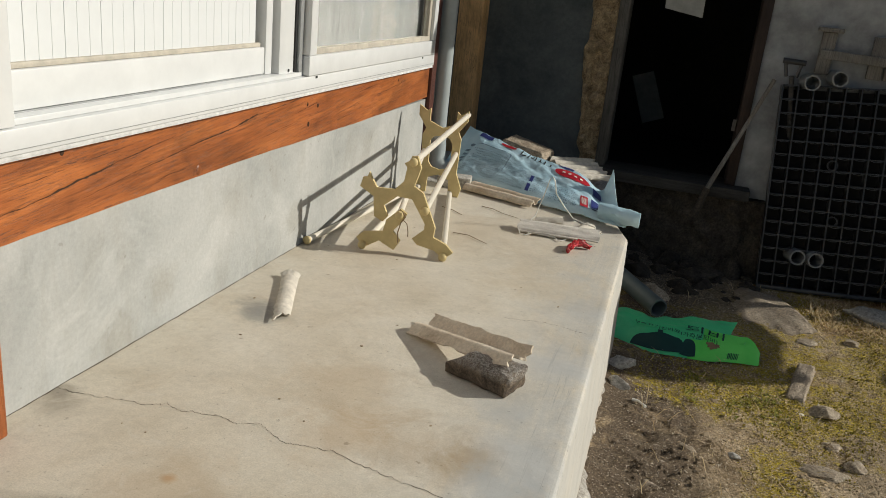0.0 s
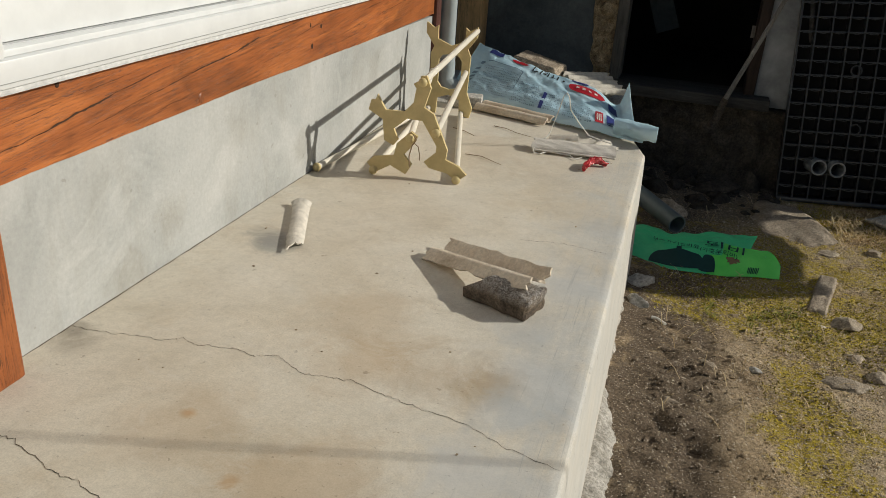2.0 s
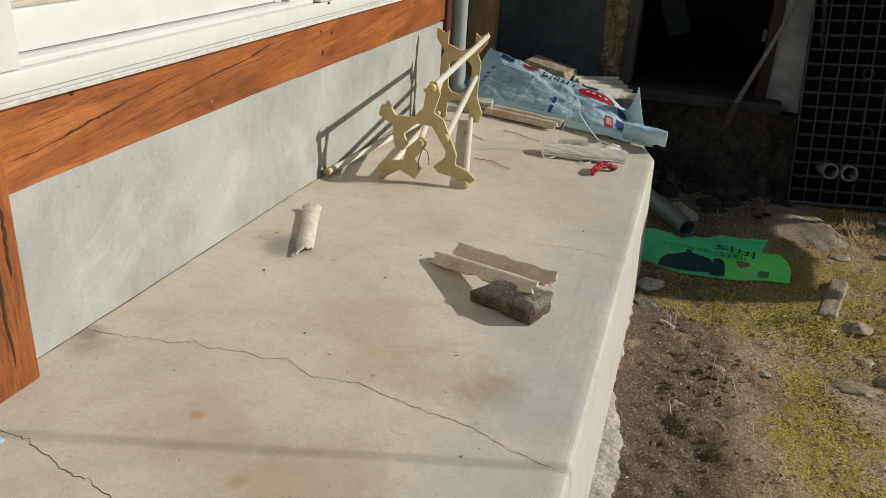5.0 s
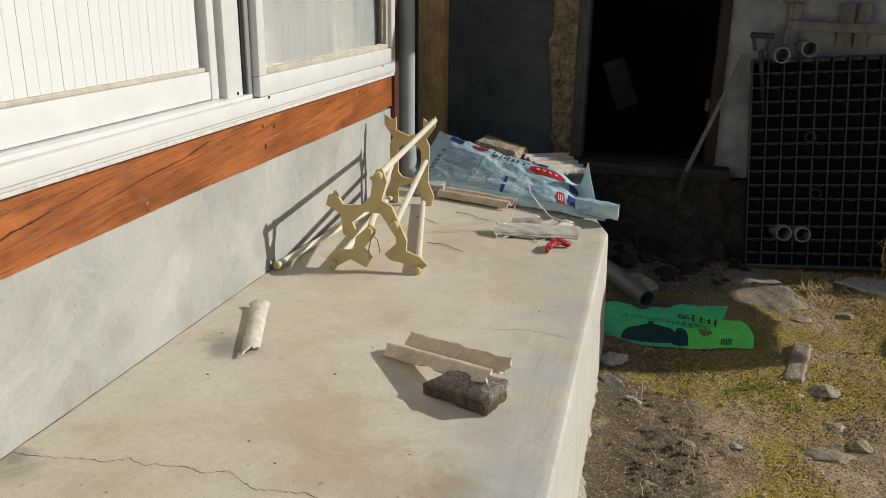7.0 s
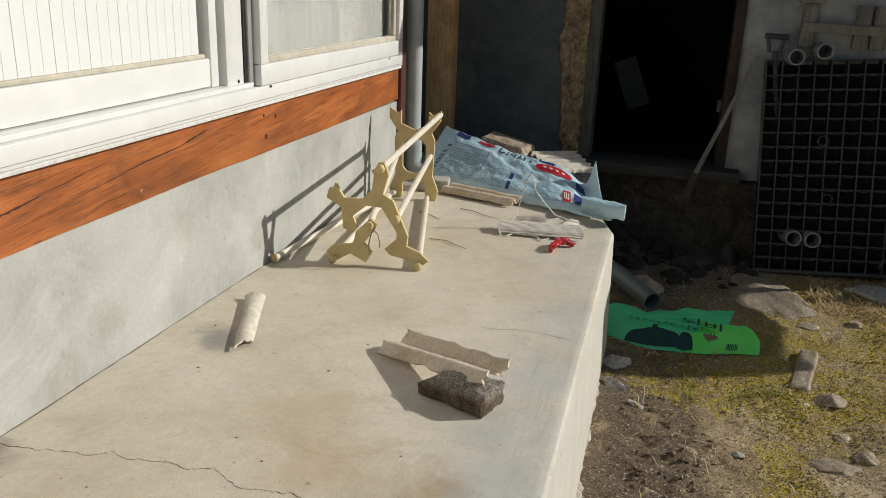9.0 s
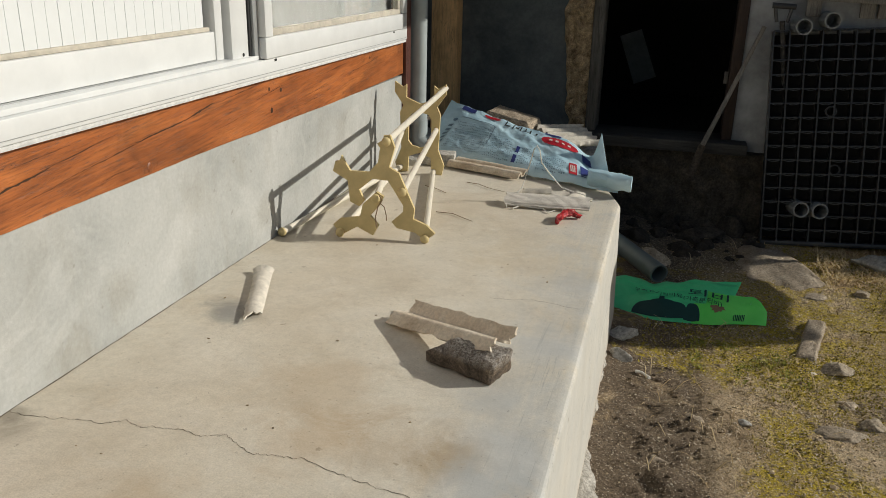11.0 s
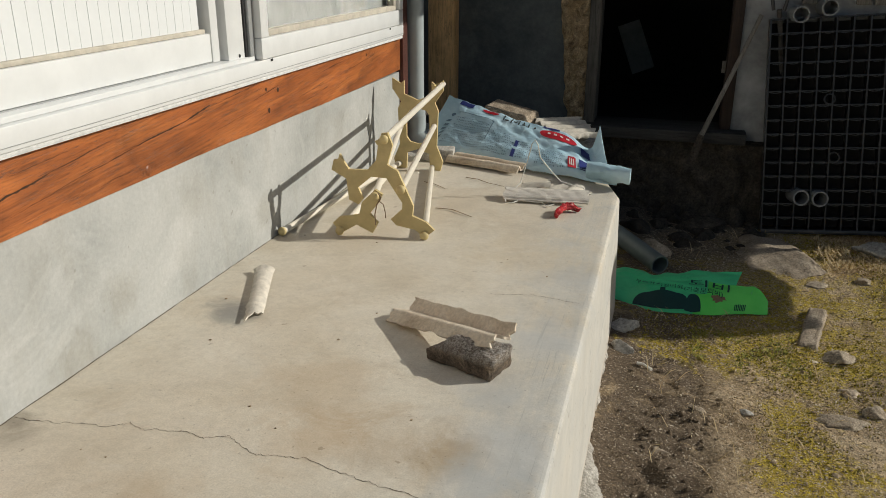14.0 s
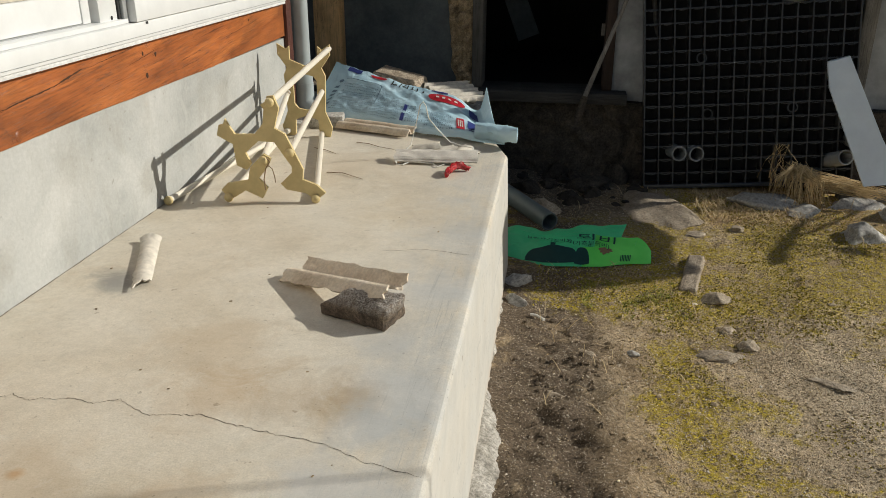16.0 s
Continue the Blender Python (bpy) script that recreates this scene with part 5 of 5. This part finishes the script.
gs = thing("green_sack", "crumpled bright green printed compost sack on the soil", "sack")
part("sack_front", patch(bmesh.new(), green_sheet, 150, 60, 0.002), M_GREEN, gs, angle=80)
part("sack_back", patch(bmesh.new(), green_back, 40, 14, 0.002), M_GREEN, gs, "green back flap", angle=80)
part("sack_end", patch(bmesh.new(), green_end, 8, 12, 0.002), M_GREENLIGHT, gs, "open folded sack end", angle=80)
part("print_panel", lay(green_sheet, 0.62, 1.0, 0.0, 0.50, 0.004, 14, 10), M_GREENLIGHT, gs, "lighter green printed panel")
part("print_panel", lay(green_sheet, 0.70, 1.0, 0.50, 1.0, 0.0038, 10, 10), M_GREENLIGHT, gs, "lighter green printed panel")
dome = lambda a: 1.0 if math.sin(a) > 0.05 else min(1.0, 0.05 / max(0.05, -math.sin(a)))
part("print_hill", disc(green_sheet, 0.405, 0.08, 0.19, 0.40, 0.006, 40, dome), M_GREENDARK, gs, "dark green printed dome")
part("print_hill", lay(green_sheet, 0.388, 0.422, 0.46, 0.60, 0.006, 3, 3), M_GREENDARK, gs, "dark green printed finial")
part("print_hill", disc(green_sheet, 0.615, 0.05, 0.055, 0.40, 0.0068, 30, dome), M_GREENDARK, gs, "dark green printed heap")
part("print_smudge", disc(green_sheet, 0.78, 0.40, 0.045, 0.09, 0.0075, 24, lambda a: 1 + 0.2 * math.sin(3 * a) + 0.2 * math.cos(7 * a)), M_TWIG, gs, "brown smudge of dirt")
for k in range(7):
    part("print_stripe", lay(green_sheet, 0.90 + 0.012 * k, 0.906 + 0.012 * k, 0.06, 0.22, 0.0062, 1, 3), M_GREENDARK, gs)


def lettering(text, f, u0, u1, v0, v1, parent, material, slant=0.0):
    """Writing bent onto the sheet f between u0..u1 and v0..v1."""
    cu = bpy.data.curves.new("lettering", "FONT")
    cu.body = text
    cu.resolution_u = 2
    tmp = bpy.data.objects.new("lettering", cu)
    scene.collection.objects.link(tmp)
    dg = bpy.context.evaluated_depsgraph_get()
    me = bpy.data.meshes.new_from_object(tmp.evaluated_get(dg))
    bpy.data.objects.remove(tmp)
    bpy.data.curves.remove(cu)
    fine = bmesh.new()
    fine.from_mesh(me)
    bmesh.ops.triangulate(fine, faces=fine.faces[:])
    for _ in range(2):
        bmesh.ops.subdivide_edges(fine, edges=[e for e in fine.edges if e.calc_length() > 0.12], cuts=1)
        bmesh.ops.triangulate(fine, faces=fine.faces[:])
    fine.to_mesh(me)
    fine.free()
    co = [v.co.copy() for v in me.vertices]
    if not co:
        return None
    x0, x1 = min(c.x for c in co), max(c.x for c in co)
    y0, y1 = min(c.y for c in co), max(c.y for c in co)
    for vert, c in zip(me.vertices, co):
        a, b = (c.x - x0) / (x1 - x0), (c.y - y0) / (y1 - y0)
        u, v, e = u0 + (u1 - u0) * a, v0 + (v1 - v0) * b + slant * a, 1e-3
        p = Vector(f(u, v))
        nrm = (Vector(f(u + e, v)) - p).cross(Vector(f(u, v + e)) - p).normalized()
        vert.co = p + (nrm if nrm.z > 0 else -nrm) * 0.012
    me.materials.clear()
    me.materials.append(material)
    ob = new("lettering", me)
    ob.parent = parent
    return ob


lettering("부숙유기질비료(가축분퇴비)", green_sheet, 0.22, 0.80, 0.62, 0.80, gs, M_GREENDARK, -0.20)
lettering("퇴비", green_sheet, 0.57, 0.84, 0.70, 0.99, gs, M_GREENDARK, -0.08)
single("loose_pipe", T([(0.98, 4.28, -0.40), (1.345, 3.745, -0.435)], 0.046, 20, inner=0.040), M_PVCSHADE, "grey plastic pipe lying against the platform", "pipe")

# ---------------------------------------------------------------- against the old wall
pal = thing("plastic_pallet", "black plastic grid pallet leaning on the wall", "pallet")
pal.matrix_world = pose(1.885, 4.80, -0.55, -9, -4.2, 0.5)
PW, PH = 1.17, 1.18
rib_v = mesh_of("rib", B(-0.0045, 0.0045, -0.045, 0.045, 0, PH, bevel=0.0015, seg=1), M_PALLET)
rib_h = mesh_of("rib", B(0, PW, -0.04, 0.04, -0.0035, 0.0035, bevel=0.001, seg=1), M_PALLET)
nv_, nh_ = 14, 15
for i in range(nv_ + 1):
    ob = new("rib", rib_v)
    ob.parent = pal
    ob.location = (PW * i / nv_, 0, 0)
for i in range(nh_ + 1):
    ob = new("rib", rib_h)
    ob.parent = pal
    ob.location = (0, 0.002, PH * i / nh_)
lip = mesh_of("lip", patch(bmesh.new(), lambda u, v: (PW / nv_ * u, -0.044 + 0.010 * v, -0.012 * math.sin(math.pi * u)), 8, 1, 0.004), M_PALLET)
for i in range(nv_):                                   # sagging lip under each cell of the grid
    for j in range(1, nh_ + 1):
        ob = new("lip", lip)
        ob.parent = pal
        ob.location = (PW * i / nv_, 0, PH * j / nh_)
rear = mesh_of("rear_rib", B(-0.004, 0.004, 0.055, 0.075, 0, PH), M_PALLET)
for i in range(nv_):
    ob = new("rear_rib", rear)
    ob.parent = pal
    ob.location = (PW * (i + 0.5) / nv_, 0, 0)
# added black boards that stand for the shade deep in the cells
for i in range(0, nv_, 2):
    part("cell_shade_board", B(PW * i / nv_ + 0.004, PW * (i + 2) / nv_ - 0.004, 0.034, 0.042, 0.02, PH - 0.02), M_SHADEBLACK, pal)
for cx, cz in ((0.32, 0.74), (0.36, 0.42), (0.83, 0.44), (0.83, 1.06)):
    part("ring", T([(cx, -0.047, cz), (cx, -0.02, cz)], 0.030, 16, inner=0.024), M_PALLET, pal)
part("bottom_bar", B(0, PW, -0.05, 0.06, -0.014, 0.01, bevel=0.004), M_PALLET, pal)
for a, b in (((2.066, 4.735, -0.325), (2.02, 5.0, -0.36)), ((2.165, 4.735, -0.324), (2.12, 5.0, -0.36)), ((2.960, 4.655, -0.285), (2.90, 4.95, -0.40)), ((3.02, 4.66, -0.20), (3.05, 5.0, -0.25)),
             ((1.940, 4.87, 0.651), (1.925, 5.02, 0.645)), ((2.077, 4.87, 0.690), (2.065, 5.02, 0.685)), ((2.690, 4.81, 0.605), (2.60, 5.02, 0.54)), ((2.96, 4.84, 0.625), (2.94, 5.02, 0.615))):
    single("pipe_offcut", T([a, b], 0.044, 20, inner=0.036), M_PVCWHITE, "grey plastic pipe offcut poking through the pallet", "pipe", "pipe offcuts")
# black plug set in the pipe for the shade of its hollow
single("pipe_bore_shade", T([(3.021, 4.668, -0.201), (3.023, 4.69, -0.203)], 0.0355, 18), M_BLACK, "black plug painting the dark inside a pipe offcut", "pipe")
fb = bmesh.new()
prism(fb, [(2.818, 0.216), (2.934, 0.250), (3.128, -0.16), (3.26, -0.40), (3.055, -0.425), (2.835, 0.084)], lambda u, v, d: (u, 4.72 + 0.36 * v + d, v), 0.025)
single("foam_board", fb, M_FOAM, "pale flat board with sky blue light painted in, leaning on the pallet", "board")
single("low_timber", B(2.98, 3.6, 4.70, 4.78, GZ - 0.02, GZ + 0.05, bevel=0.006), M_GREYWOOD, "grey timber lying along the wall foot", "timber")
lf = thing("timber_frame", "weathered grey timber rails above the pallet", "timber frame")
part("rail", B(1.93, 3.0, FY - 0.07, FY - 0.045, 0.835, 0.885, bevel=0.004), M_GREYWOOD, lf).matrix_local = pose(0, 0, 0, 0, 1.5, 0)
for x in (1.95, 2.22, 2.31, 2.62):
    part("upright", B(x, x + 0.075, FY - 0.044, FY - 0.015, 0.70, 0.93, bevel=0.004), M_GREYWOOD, lf)
part("cap", B(1.92, 2.05, FY - 0.08, FY - 0.01, 0.931, 0.955, bevel=0.004), M_GREYWOOD, lf)
grip = thing("shovel", "dark plastic shovel grip standing behind the pallet", "shovel")
part("grip_bar", T([(1.768, 4.95, 0.752), (1.892, 4.95, 0.748)], 0.016, 12), M_PALLET, grip)
for x in (1.785, 1.872):
    part("grip_side", T([(x, 4.95, 0.745), (1.835 + (x - 1.835) * 0.62, 4.955, 0.665)], 0.010, 10), M_PALLET, grip)
part("shaft", T([(1.833, 4.957, 0.67), (1.90, 4.985, 0.30), (2.02, 5.005, -0.54)], 0.014, 12), M_SOOTWOOD, grip)
br = thing("broom_stick", "thin pale stick leaning beside the dark doorway", "stick")
part("stick", T([(1.745, 4.94, 0.64), (1.60, 4.90, 0.24), (1.50, 4.86, -0.03), (1.455, 4.83, -0.17)], [0.012, 0.013, 0.015, 0.012], 10), M_GREYWOOD, br)
part("stick_tip", T([(1.50, 4.855, -0.03), (1.452, 4.82, -0.20)], [0.02, 0.026], 10), M_FOOT, br, "dark worn tip")
single("paper_card", prism(bmesh.new(), [(0.80, 0.364), (0.972, 0.428), (1.129, 0.042), (0.951, -0.029)], lambda u, v, d: (u, 7.19 + d, v), 0.011), M_PAPER, "dusty grey card hanging in the dark doorway", "card")
single("paper_sheet", prism(bmesh.new(), [(1.055, 1.552), (1.275, 1.552), (1.285, 0.93), (1.06, 0.965)], lambda u, v, d: (u, 5.1 + d, v), 0.003), M_PAPER, "pale paper sheet hanging in the dark doorway", "paper")
single("small_tag", B(1.575, 1.597, 5.06, 5.064, 0.30, 0.37), M_GREYWOOD, "small pale tag on the door frame", "tag")

# ---------------------------------------------------------------- stones and clutter on the ground
def put_stone(x, y, size, seed, label, material, turn=0, sink=0.25, cuts=6, rough=0.2, tilt=0):
    ob = single("stone", stone(size, seed, 4, rough, cuts + 4), material, label, "stone", "stones in the yard", angle=60)
    ob.matrix_world = pose(x, y, ground_z(x, y) - size[2] * sink, tilt, 0, turn)
    return ob


for a in ((1.99, 4.33, (0.44, 0.82, 0.14), 3, "large flat buff stone set in the soil", M_BUFFSTONE, 22, 0.45, 9, 0.32),
                    (2.07, 3.18, (0.14, 0.11, 0.06), 9, "small pale rounded stone", M_STONE, 10, 0.3),
          (1.30, 4.22, (0.20, 0.15, 0.12), 10, "rounded grey stone beside the pipe", M_STONE, 0, 0.25),
          (2.30, 4.10, (0.10, 0.08, 0.06), 11, "small rounded grey stone", M_STONE, 30, 0.3),
          (2.08, 4.00, (0.14, 0.10, 0.03), 12, "small flat grey stone", M_STONE, 30, 0.3),
          (1.225, 3.20, (0.13, 0.12, 0.09), 13, "pale stone at the platform foot", M_CONCRETE, 30, 0.35),
          (1.222, 3.00, (0.08, 0.13, 0.08), 14, "pale stone at the platform foot", M_CONCRETE, 60, 0.35),
          (2.02, 2.70, (0.22, 0.15, 0.05), 15, "flat broken grey stone in the soil", M_STONE, 15, 0.5),
          (2.12, 2.78, (0.11, 0.08, 0.05), 16, "broken grey stone chip", M_STONE, 70, 0.3),
          (2.06, 2.92, (0.09, 0.07, 0.04), 17, "small reddish stone chip", M_BUFFSTONE, 20, 0.3),
          (1.68, 2.65, (0.055, 0.03, 0.025), 18, "small white stone chip", M_CONCRETE, -15, 0.2),
          (2.52, 4.56, (0.42, 0.24, 0.15), 19, "grey broken rock at the pallet foot", M_CONCRETE, -12, 0.3),
          (2.72, 4.43, (0.24, 0.14, 0.10), 20, "grey broken rock in the moss", M_CONCRETE, 40, 0.3),
          (3.02, 4.58, (0.34, 0.18, 0.12), 21, "pale grey broken rock", M_CONCRETE, 10, 0.3),
          (2.92, 4.08, (0.28, 0.24, 0.16), 22, "pale grey broken rock in sunlight", M_CONCRETE, 50, 0.3),
          (3.22, 4.45, (0.30, 0.28, 0.18), 23, "pale grey broken rock", M_CONCRETE, 80, 0.3),
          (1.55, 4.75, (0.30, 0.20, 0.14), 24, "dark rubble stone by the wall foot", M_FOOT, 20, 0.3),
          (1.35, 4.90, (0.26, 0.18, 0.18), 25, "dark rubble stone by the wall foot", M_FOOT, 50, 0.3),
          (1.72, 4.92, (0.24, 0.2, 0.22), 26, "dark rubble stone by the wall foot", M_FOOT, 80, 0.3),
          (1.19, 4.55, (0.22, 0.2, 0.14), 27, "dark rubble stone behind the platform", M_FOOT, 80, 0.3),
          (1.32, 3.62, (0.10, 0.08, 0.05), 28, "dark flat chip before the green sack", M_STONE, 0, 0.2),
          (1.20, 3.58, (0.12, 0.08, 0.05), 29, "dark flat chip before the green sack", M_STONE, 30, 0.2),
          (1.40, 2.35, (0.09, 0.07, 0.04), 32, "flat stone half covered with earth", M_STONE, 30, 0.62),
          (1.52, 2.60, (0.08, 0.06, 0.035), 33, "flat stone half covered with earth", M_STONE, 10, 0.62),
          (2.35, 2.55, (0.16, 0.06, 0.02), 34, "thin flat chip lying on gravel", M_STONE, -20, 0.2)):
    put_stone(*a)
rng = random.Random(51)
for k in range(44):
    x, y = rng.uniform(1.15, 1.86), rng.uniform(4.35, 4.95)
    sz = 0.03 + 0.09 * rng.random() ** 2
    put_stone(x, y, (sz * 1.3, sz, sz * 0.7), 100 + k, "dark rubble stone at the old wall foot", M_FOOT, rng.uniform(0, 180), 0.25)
longs = single("stone", angular_rock([(-0.055, -0.20, 0), (0.05, -0.21, 0), (0.062, 0.20, 0), (-0.045, 0.21, 0)], [(-0.05, -0.19, 0.03), (0.045, -0.20, 0.035), (0.052, 0.19, 0.045), (-0.04, 0.20, 0.04)], 3.0),
               M_BUFFSTONE, "long flat buff stone lying on moss", "stone", "stones in the yard", angle=60)
longs.matrix_world = pose(1.998, 3.45, GZ - 0.010, 0, 0, -12) @ Matrix.Diagonal((0.78, 1.0, 0.9, 1))
bone = single("bone_fragment", T([(1.300, 2.885, GZ + 0.028), (1.322, 2.876, GZ + 0.033), (1.342, 2.862, GZ + 0.029), (1.354, 2.850, GZ + 0.026)], [0.007, 0.0045, 0.005, 0.007], 10), M_WIRE, "small white twisted scrap on the soil", "scrap")

rng = random.Random(21)
clods = bmesh.new()
for _ in range(260):                                  # crumbly dark earth near the platform
    x, y = 1.48 + rng.gauss(0, 0.14), rng.uniform(1.5, 3.0)
    r = 0.004 + 0.010 * rng.random() ** 2
    v0 = len(clods.verts)
    res = bmesh.ops.create_icosphere(clods, subdivisions=1, radius=r, matrix=pose(x, y, ground_z(x, y) + r * 0.1, rng.uniform(0, 90), 0, rng.uniform(0, 90)) @ Matrix.Diagonal((1.5, 1, 0.4, 1)))
    for v in res["verts"]:
        v.co += v.normal * 0 + Vector((rng.uniform(-1, 1), rng.uniform(-1, 1), rng.uniform(-1, 1))) * r * 0.22
single("earth_clods", clods, M_SOIL, "crumbly dark clods of earth along the platform", "earth", kind="stuff", angle=60)


def scatter(count, seed, size, region, base):
    """Many small pebbles in one mesh."""
    rng = random.Random(seed)
    bv = [Vector(c) for c in ((1, 0, 0), (0.2, 0.95, 0.1), (-0.9, 0.3, 0), (-0.6, -0.8, 0), (0.5, -0.85, 0.05), (0.35, 0.1, 0.85), (-0.35, -0.15, 0.75), (0, 0, -0.7))]
    bf = [(0, 1, 5), (1, 2, 6), (1, 6, 5), (2, 3, 6), (3, 4, 6), (4, 5, 6), (4, 0, 5), (1, 0, 7), (2, 1, 7), (3, 2, 7), (4, 3, 7), (0, 4, 7)]
    vs, fs = [], []
    for _ in range(count):
        x, y = rng.uniform(*region[0]), rng.uniform(*region[1])
        r = size[0] + (size[1] - size[0]) * rng.random() ** 3
        if y < 2.95 and x < 1.66 + 0.1 * noise.noise((x * 4, y * 4, 8.0)) and rng.random() < 0.8:
            continue
        sq = (rng.uniform(0.8, 1.5), rng.uniform(0.6, 1.1), rng.uniform(0.35, 0.8))
        a = rng.uniform(0, math.pi)
        ca, sa = math.cos(a), math.sin(a)
        z = base(x, y)
        n0 = len(vs)
        for c in bv:
            px, py, pz = c.x * sq[0] * r * rng.uniform(0.8, 1.15), c.y * sq[1] * r * rng.uniform(0.8, 1.15), c.z * sq[2] * r
            vs.append((x + px * ca - py * sa, y + px * sa + py * ca, z + pz + r * 0.15))
        fs += [[n0 + i for i in f] for f in bf]
    me = bpy.data.meshes.new("gravel")
    me.from_pydata(vs, [], fs)
    me.materials.append(M_PEBBLE)
    return me


tagged(new("gravel", scatter(120000, 3, (0.0011, 0.0050), ((1.25, 3.4), (1.4, 4.75)), ground_z)), "loose mixed gravel over the yard soil", "gravel", kind="stuff")
tagged(new("gravel", scatter(260, 9, (0.005, 0.016), ((1.25, 3.4), (1.5, 4.8)), ground_z)), "larger loose pebbles over the yard soil", "gravel", kind="stuff")


def blades(count, seed, region, length, material, name, label, mask=None, lean=0.9, width=0.0022):
    rng = random.Random(seed)
    vs, fs = [], []
    made = 0
    while made < count:
        x, y = rng.uniform(*region[0]), rng.uniform(*region[1])
        made += 1
        if mask and not mask(x, y, rng):
            continue
        a, ln = rng.uniform(0, 2 * math.pi), rng.uniform(*length)
        dx, dy = math.cos(a), math.sin(a)
        tip = (x + dx * ln * lean, y + dy * ln * lean, ground_z(x, y) + ln * rng.uniform(0.25, 0.8))
        w = width * rng.uniform(0.6, 1.4)
        z = ground_z(x, y) - 0.002
        mid = ((x + tip[0]) / 2, (y + tip[1]) / 2, (z + tip[2]) / 2 + ln * 0.16)
        n0 = len(vs)
        vs += [(x - dy * w, y + dx * w, z), (x + dy * w, y - dx * w, z), (mid[0] - dy * w, mid[1] + dx * w, mid[2]), (mid[0] + dy * w, mid[1] - dx * w, mid[2]), tip]
        fs += [(n0, n0 + 1, n0 + 3, n0 + 2), (n0 + 2, n0 + 3, n0 + 4)]
    me = bpy.data.meshes.new(name)
    me.from_pydata(vs, [], fs)
    me.materials.append(material)
    return tagged(new(name, me), label, name.replace("_", " "), kind="stuff")


def mossy(x, y, rng):
    return (y < 4.0 or x > 2.0) and (y > 2.85 or x > 1.68) and noise.noise((x * 1.7, y * 1.7, 4.0)) + 0.5 * noise.noise((x * 6, y * 6, 2.0)) + (0.12 if x > 1.7 else -0.15) > rng.uniform(-0.05, 0.35)


blades(60000, 5, ((1.3, 3.4), (1.5, 4.7)), (0.004, 0.013), M_MOSS, "moss", "low yellow-green moss tufts", mossy, 0.7, 0.0028)
blades(3600, 6, ((1.50, 1.95), (2.95, 3.34)), (0.005, 0.018), M_GRASS, "grass", "small green grass tufts in the moss",
       lambda x, y, r: noise.noise((x * 9, y * 9, 9.0)) + 0.6 * noise.noise((x * 30, y * 30, 3.0)) > r.uniform(0.0, 0.5))
blades(500, 7, ((1.3, 3.3), (2.2, 4.7)), (0.03, 0.09), M_STRAW, "dry_grass", "scattered dry grass stalks on the soil", None, 1.0, 0.0014)
blades(1500, 17, ((2.15, 2.75), (4.2, 4.8)), (0.02, 0.06), M_STRAW, "dry_grass", "matted dry grass at the pallet foot", None, 1.0, 0.0018)

# straw bundle at the pallet foot
straw = bmesh.new()
rng = random.Random(33)
for _ in range(130):
    a = rng.uniform(-0.9, 0.9)
    top = Vector((2.70 + rng.gauss(0, 0.035), 4.66 + rng.gauss(0, 0.03), GZ + 0.19 + rng.uniform(-0.03, 0.03)))
    foot = Vector((2.70 + 0.17 * a + rng.gauss(0, 0.02), 4.56 + rng.gauss(0, 0.05), GZ + 0.02))
    bow = (top + foot) / 2 + Vector((0.05 * a, -0.03, 0.045))
    tube(straw, [top, bow, foot], [0.0022, 0.002, 0.0012], 4, cap=False)
for _ in range(110):
    s0 = Vector((2.74 + rng.gauss(0, 0.03), 4.66 + rng.gauss(0, 0.03), GZ + 0.15 + rng.uniform(-0.04, 0.03)))
    s1 = Vector((3.16 + rng.gauss(0, 0.08), 4.66 + rng.gauss(0, 0.05), GZ + 0.05 + rng.uniform(-0.02, 0.03)))
    tube(straw, [s0, (s0 + s1) / 2 + Vector((0, 0, rng.uniform(-0.02, 0.03))), s1], [0.002, 0.002, 0.001], 4, cap=False)
for _ in range(10):
    s0 = Vector((2.62 + rng.gauss(0, 0.06), 4.68, GZ + 0.12))
    tube(straw, [s0, s0 + Vector((rng.gauss(0, 0.03), 0, 0.1)), s0 + Vector((rng.gauss(0, 0.07), 0, 0.2))], [0.0016, 0.0014, 0.0008], 4, cap=False)
single("straw", straw, M_STRAW, "dry straw spilling over the stones", "straw", kind="stuff")

# small blue packet by the timber post
pk = thing("blue_packet", "shiny blue and white plastic packet on the cement", "packet")


def packet(u, v):
    x = -0.05 + 0.208 * u
    y = 0.745 + 0.125 * v - 0.03 * u
    h = 0.05 * (math.sin(math.pi * v) ** 0.6) * (1 - u ** 6) * (1 - 0.4 * u)
    return (x, y, 0.004 + max(0, h) + 0.006 * noise.noise((u * 8, v * 8, 2)) * math.sin(math.pi * v))


part("packet_film", patch(bmesh.new(), packet, 30, 20, 0.003), M_PACKET, pk, angle=80)
part("print_band", lay(packet, 0.30, 0.80, 0.25, 0.45, 0.0042, 10, 4), M_WIRE, pk, "white printed band")
for k in range(7):
    part("print_bar", lay(packet, 0.35 + 0.05 * k, 0.385 + 0.05 * k, 0.5, 0.68, 0.004, 2, 2), M_NAVY, pk)
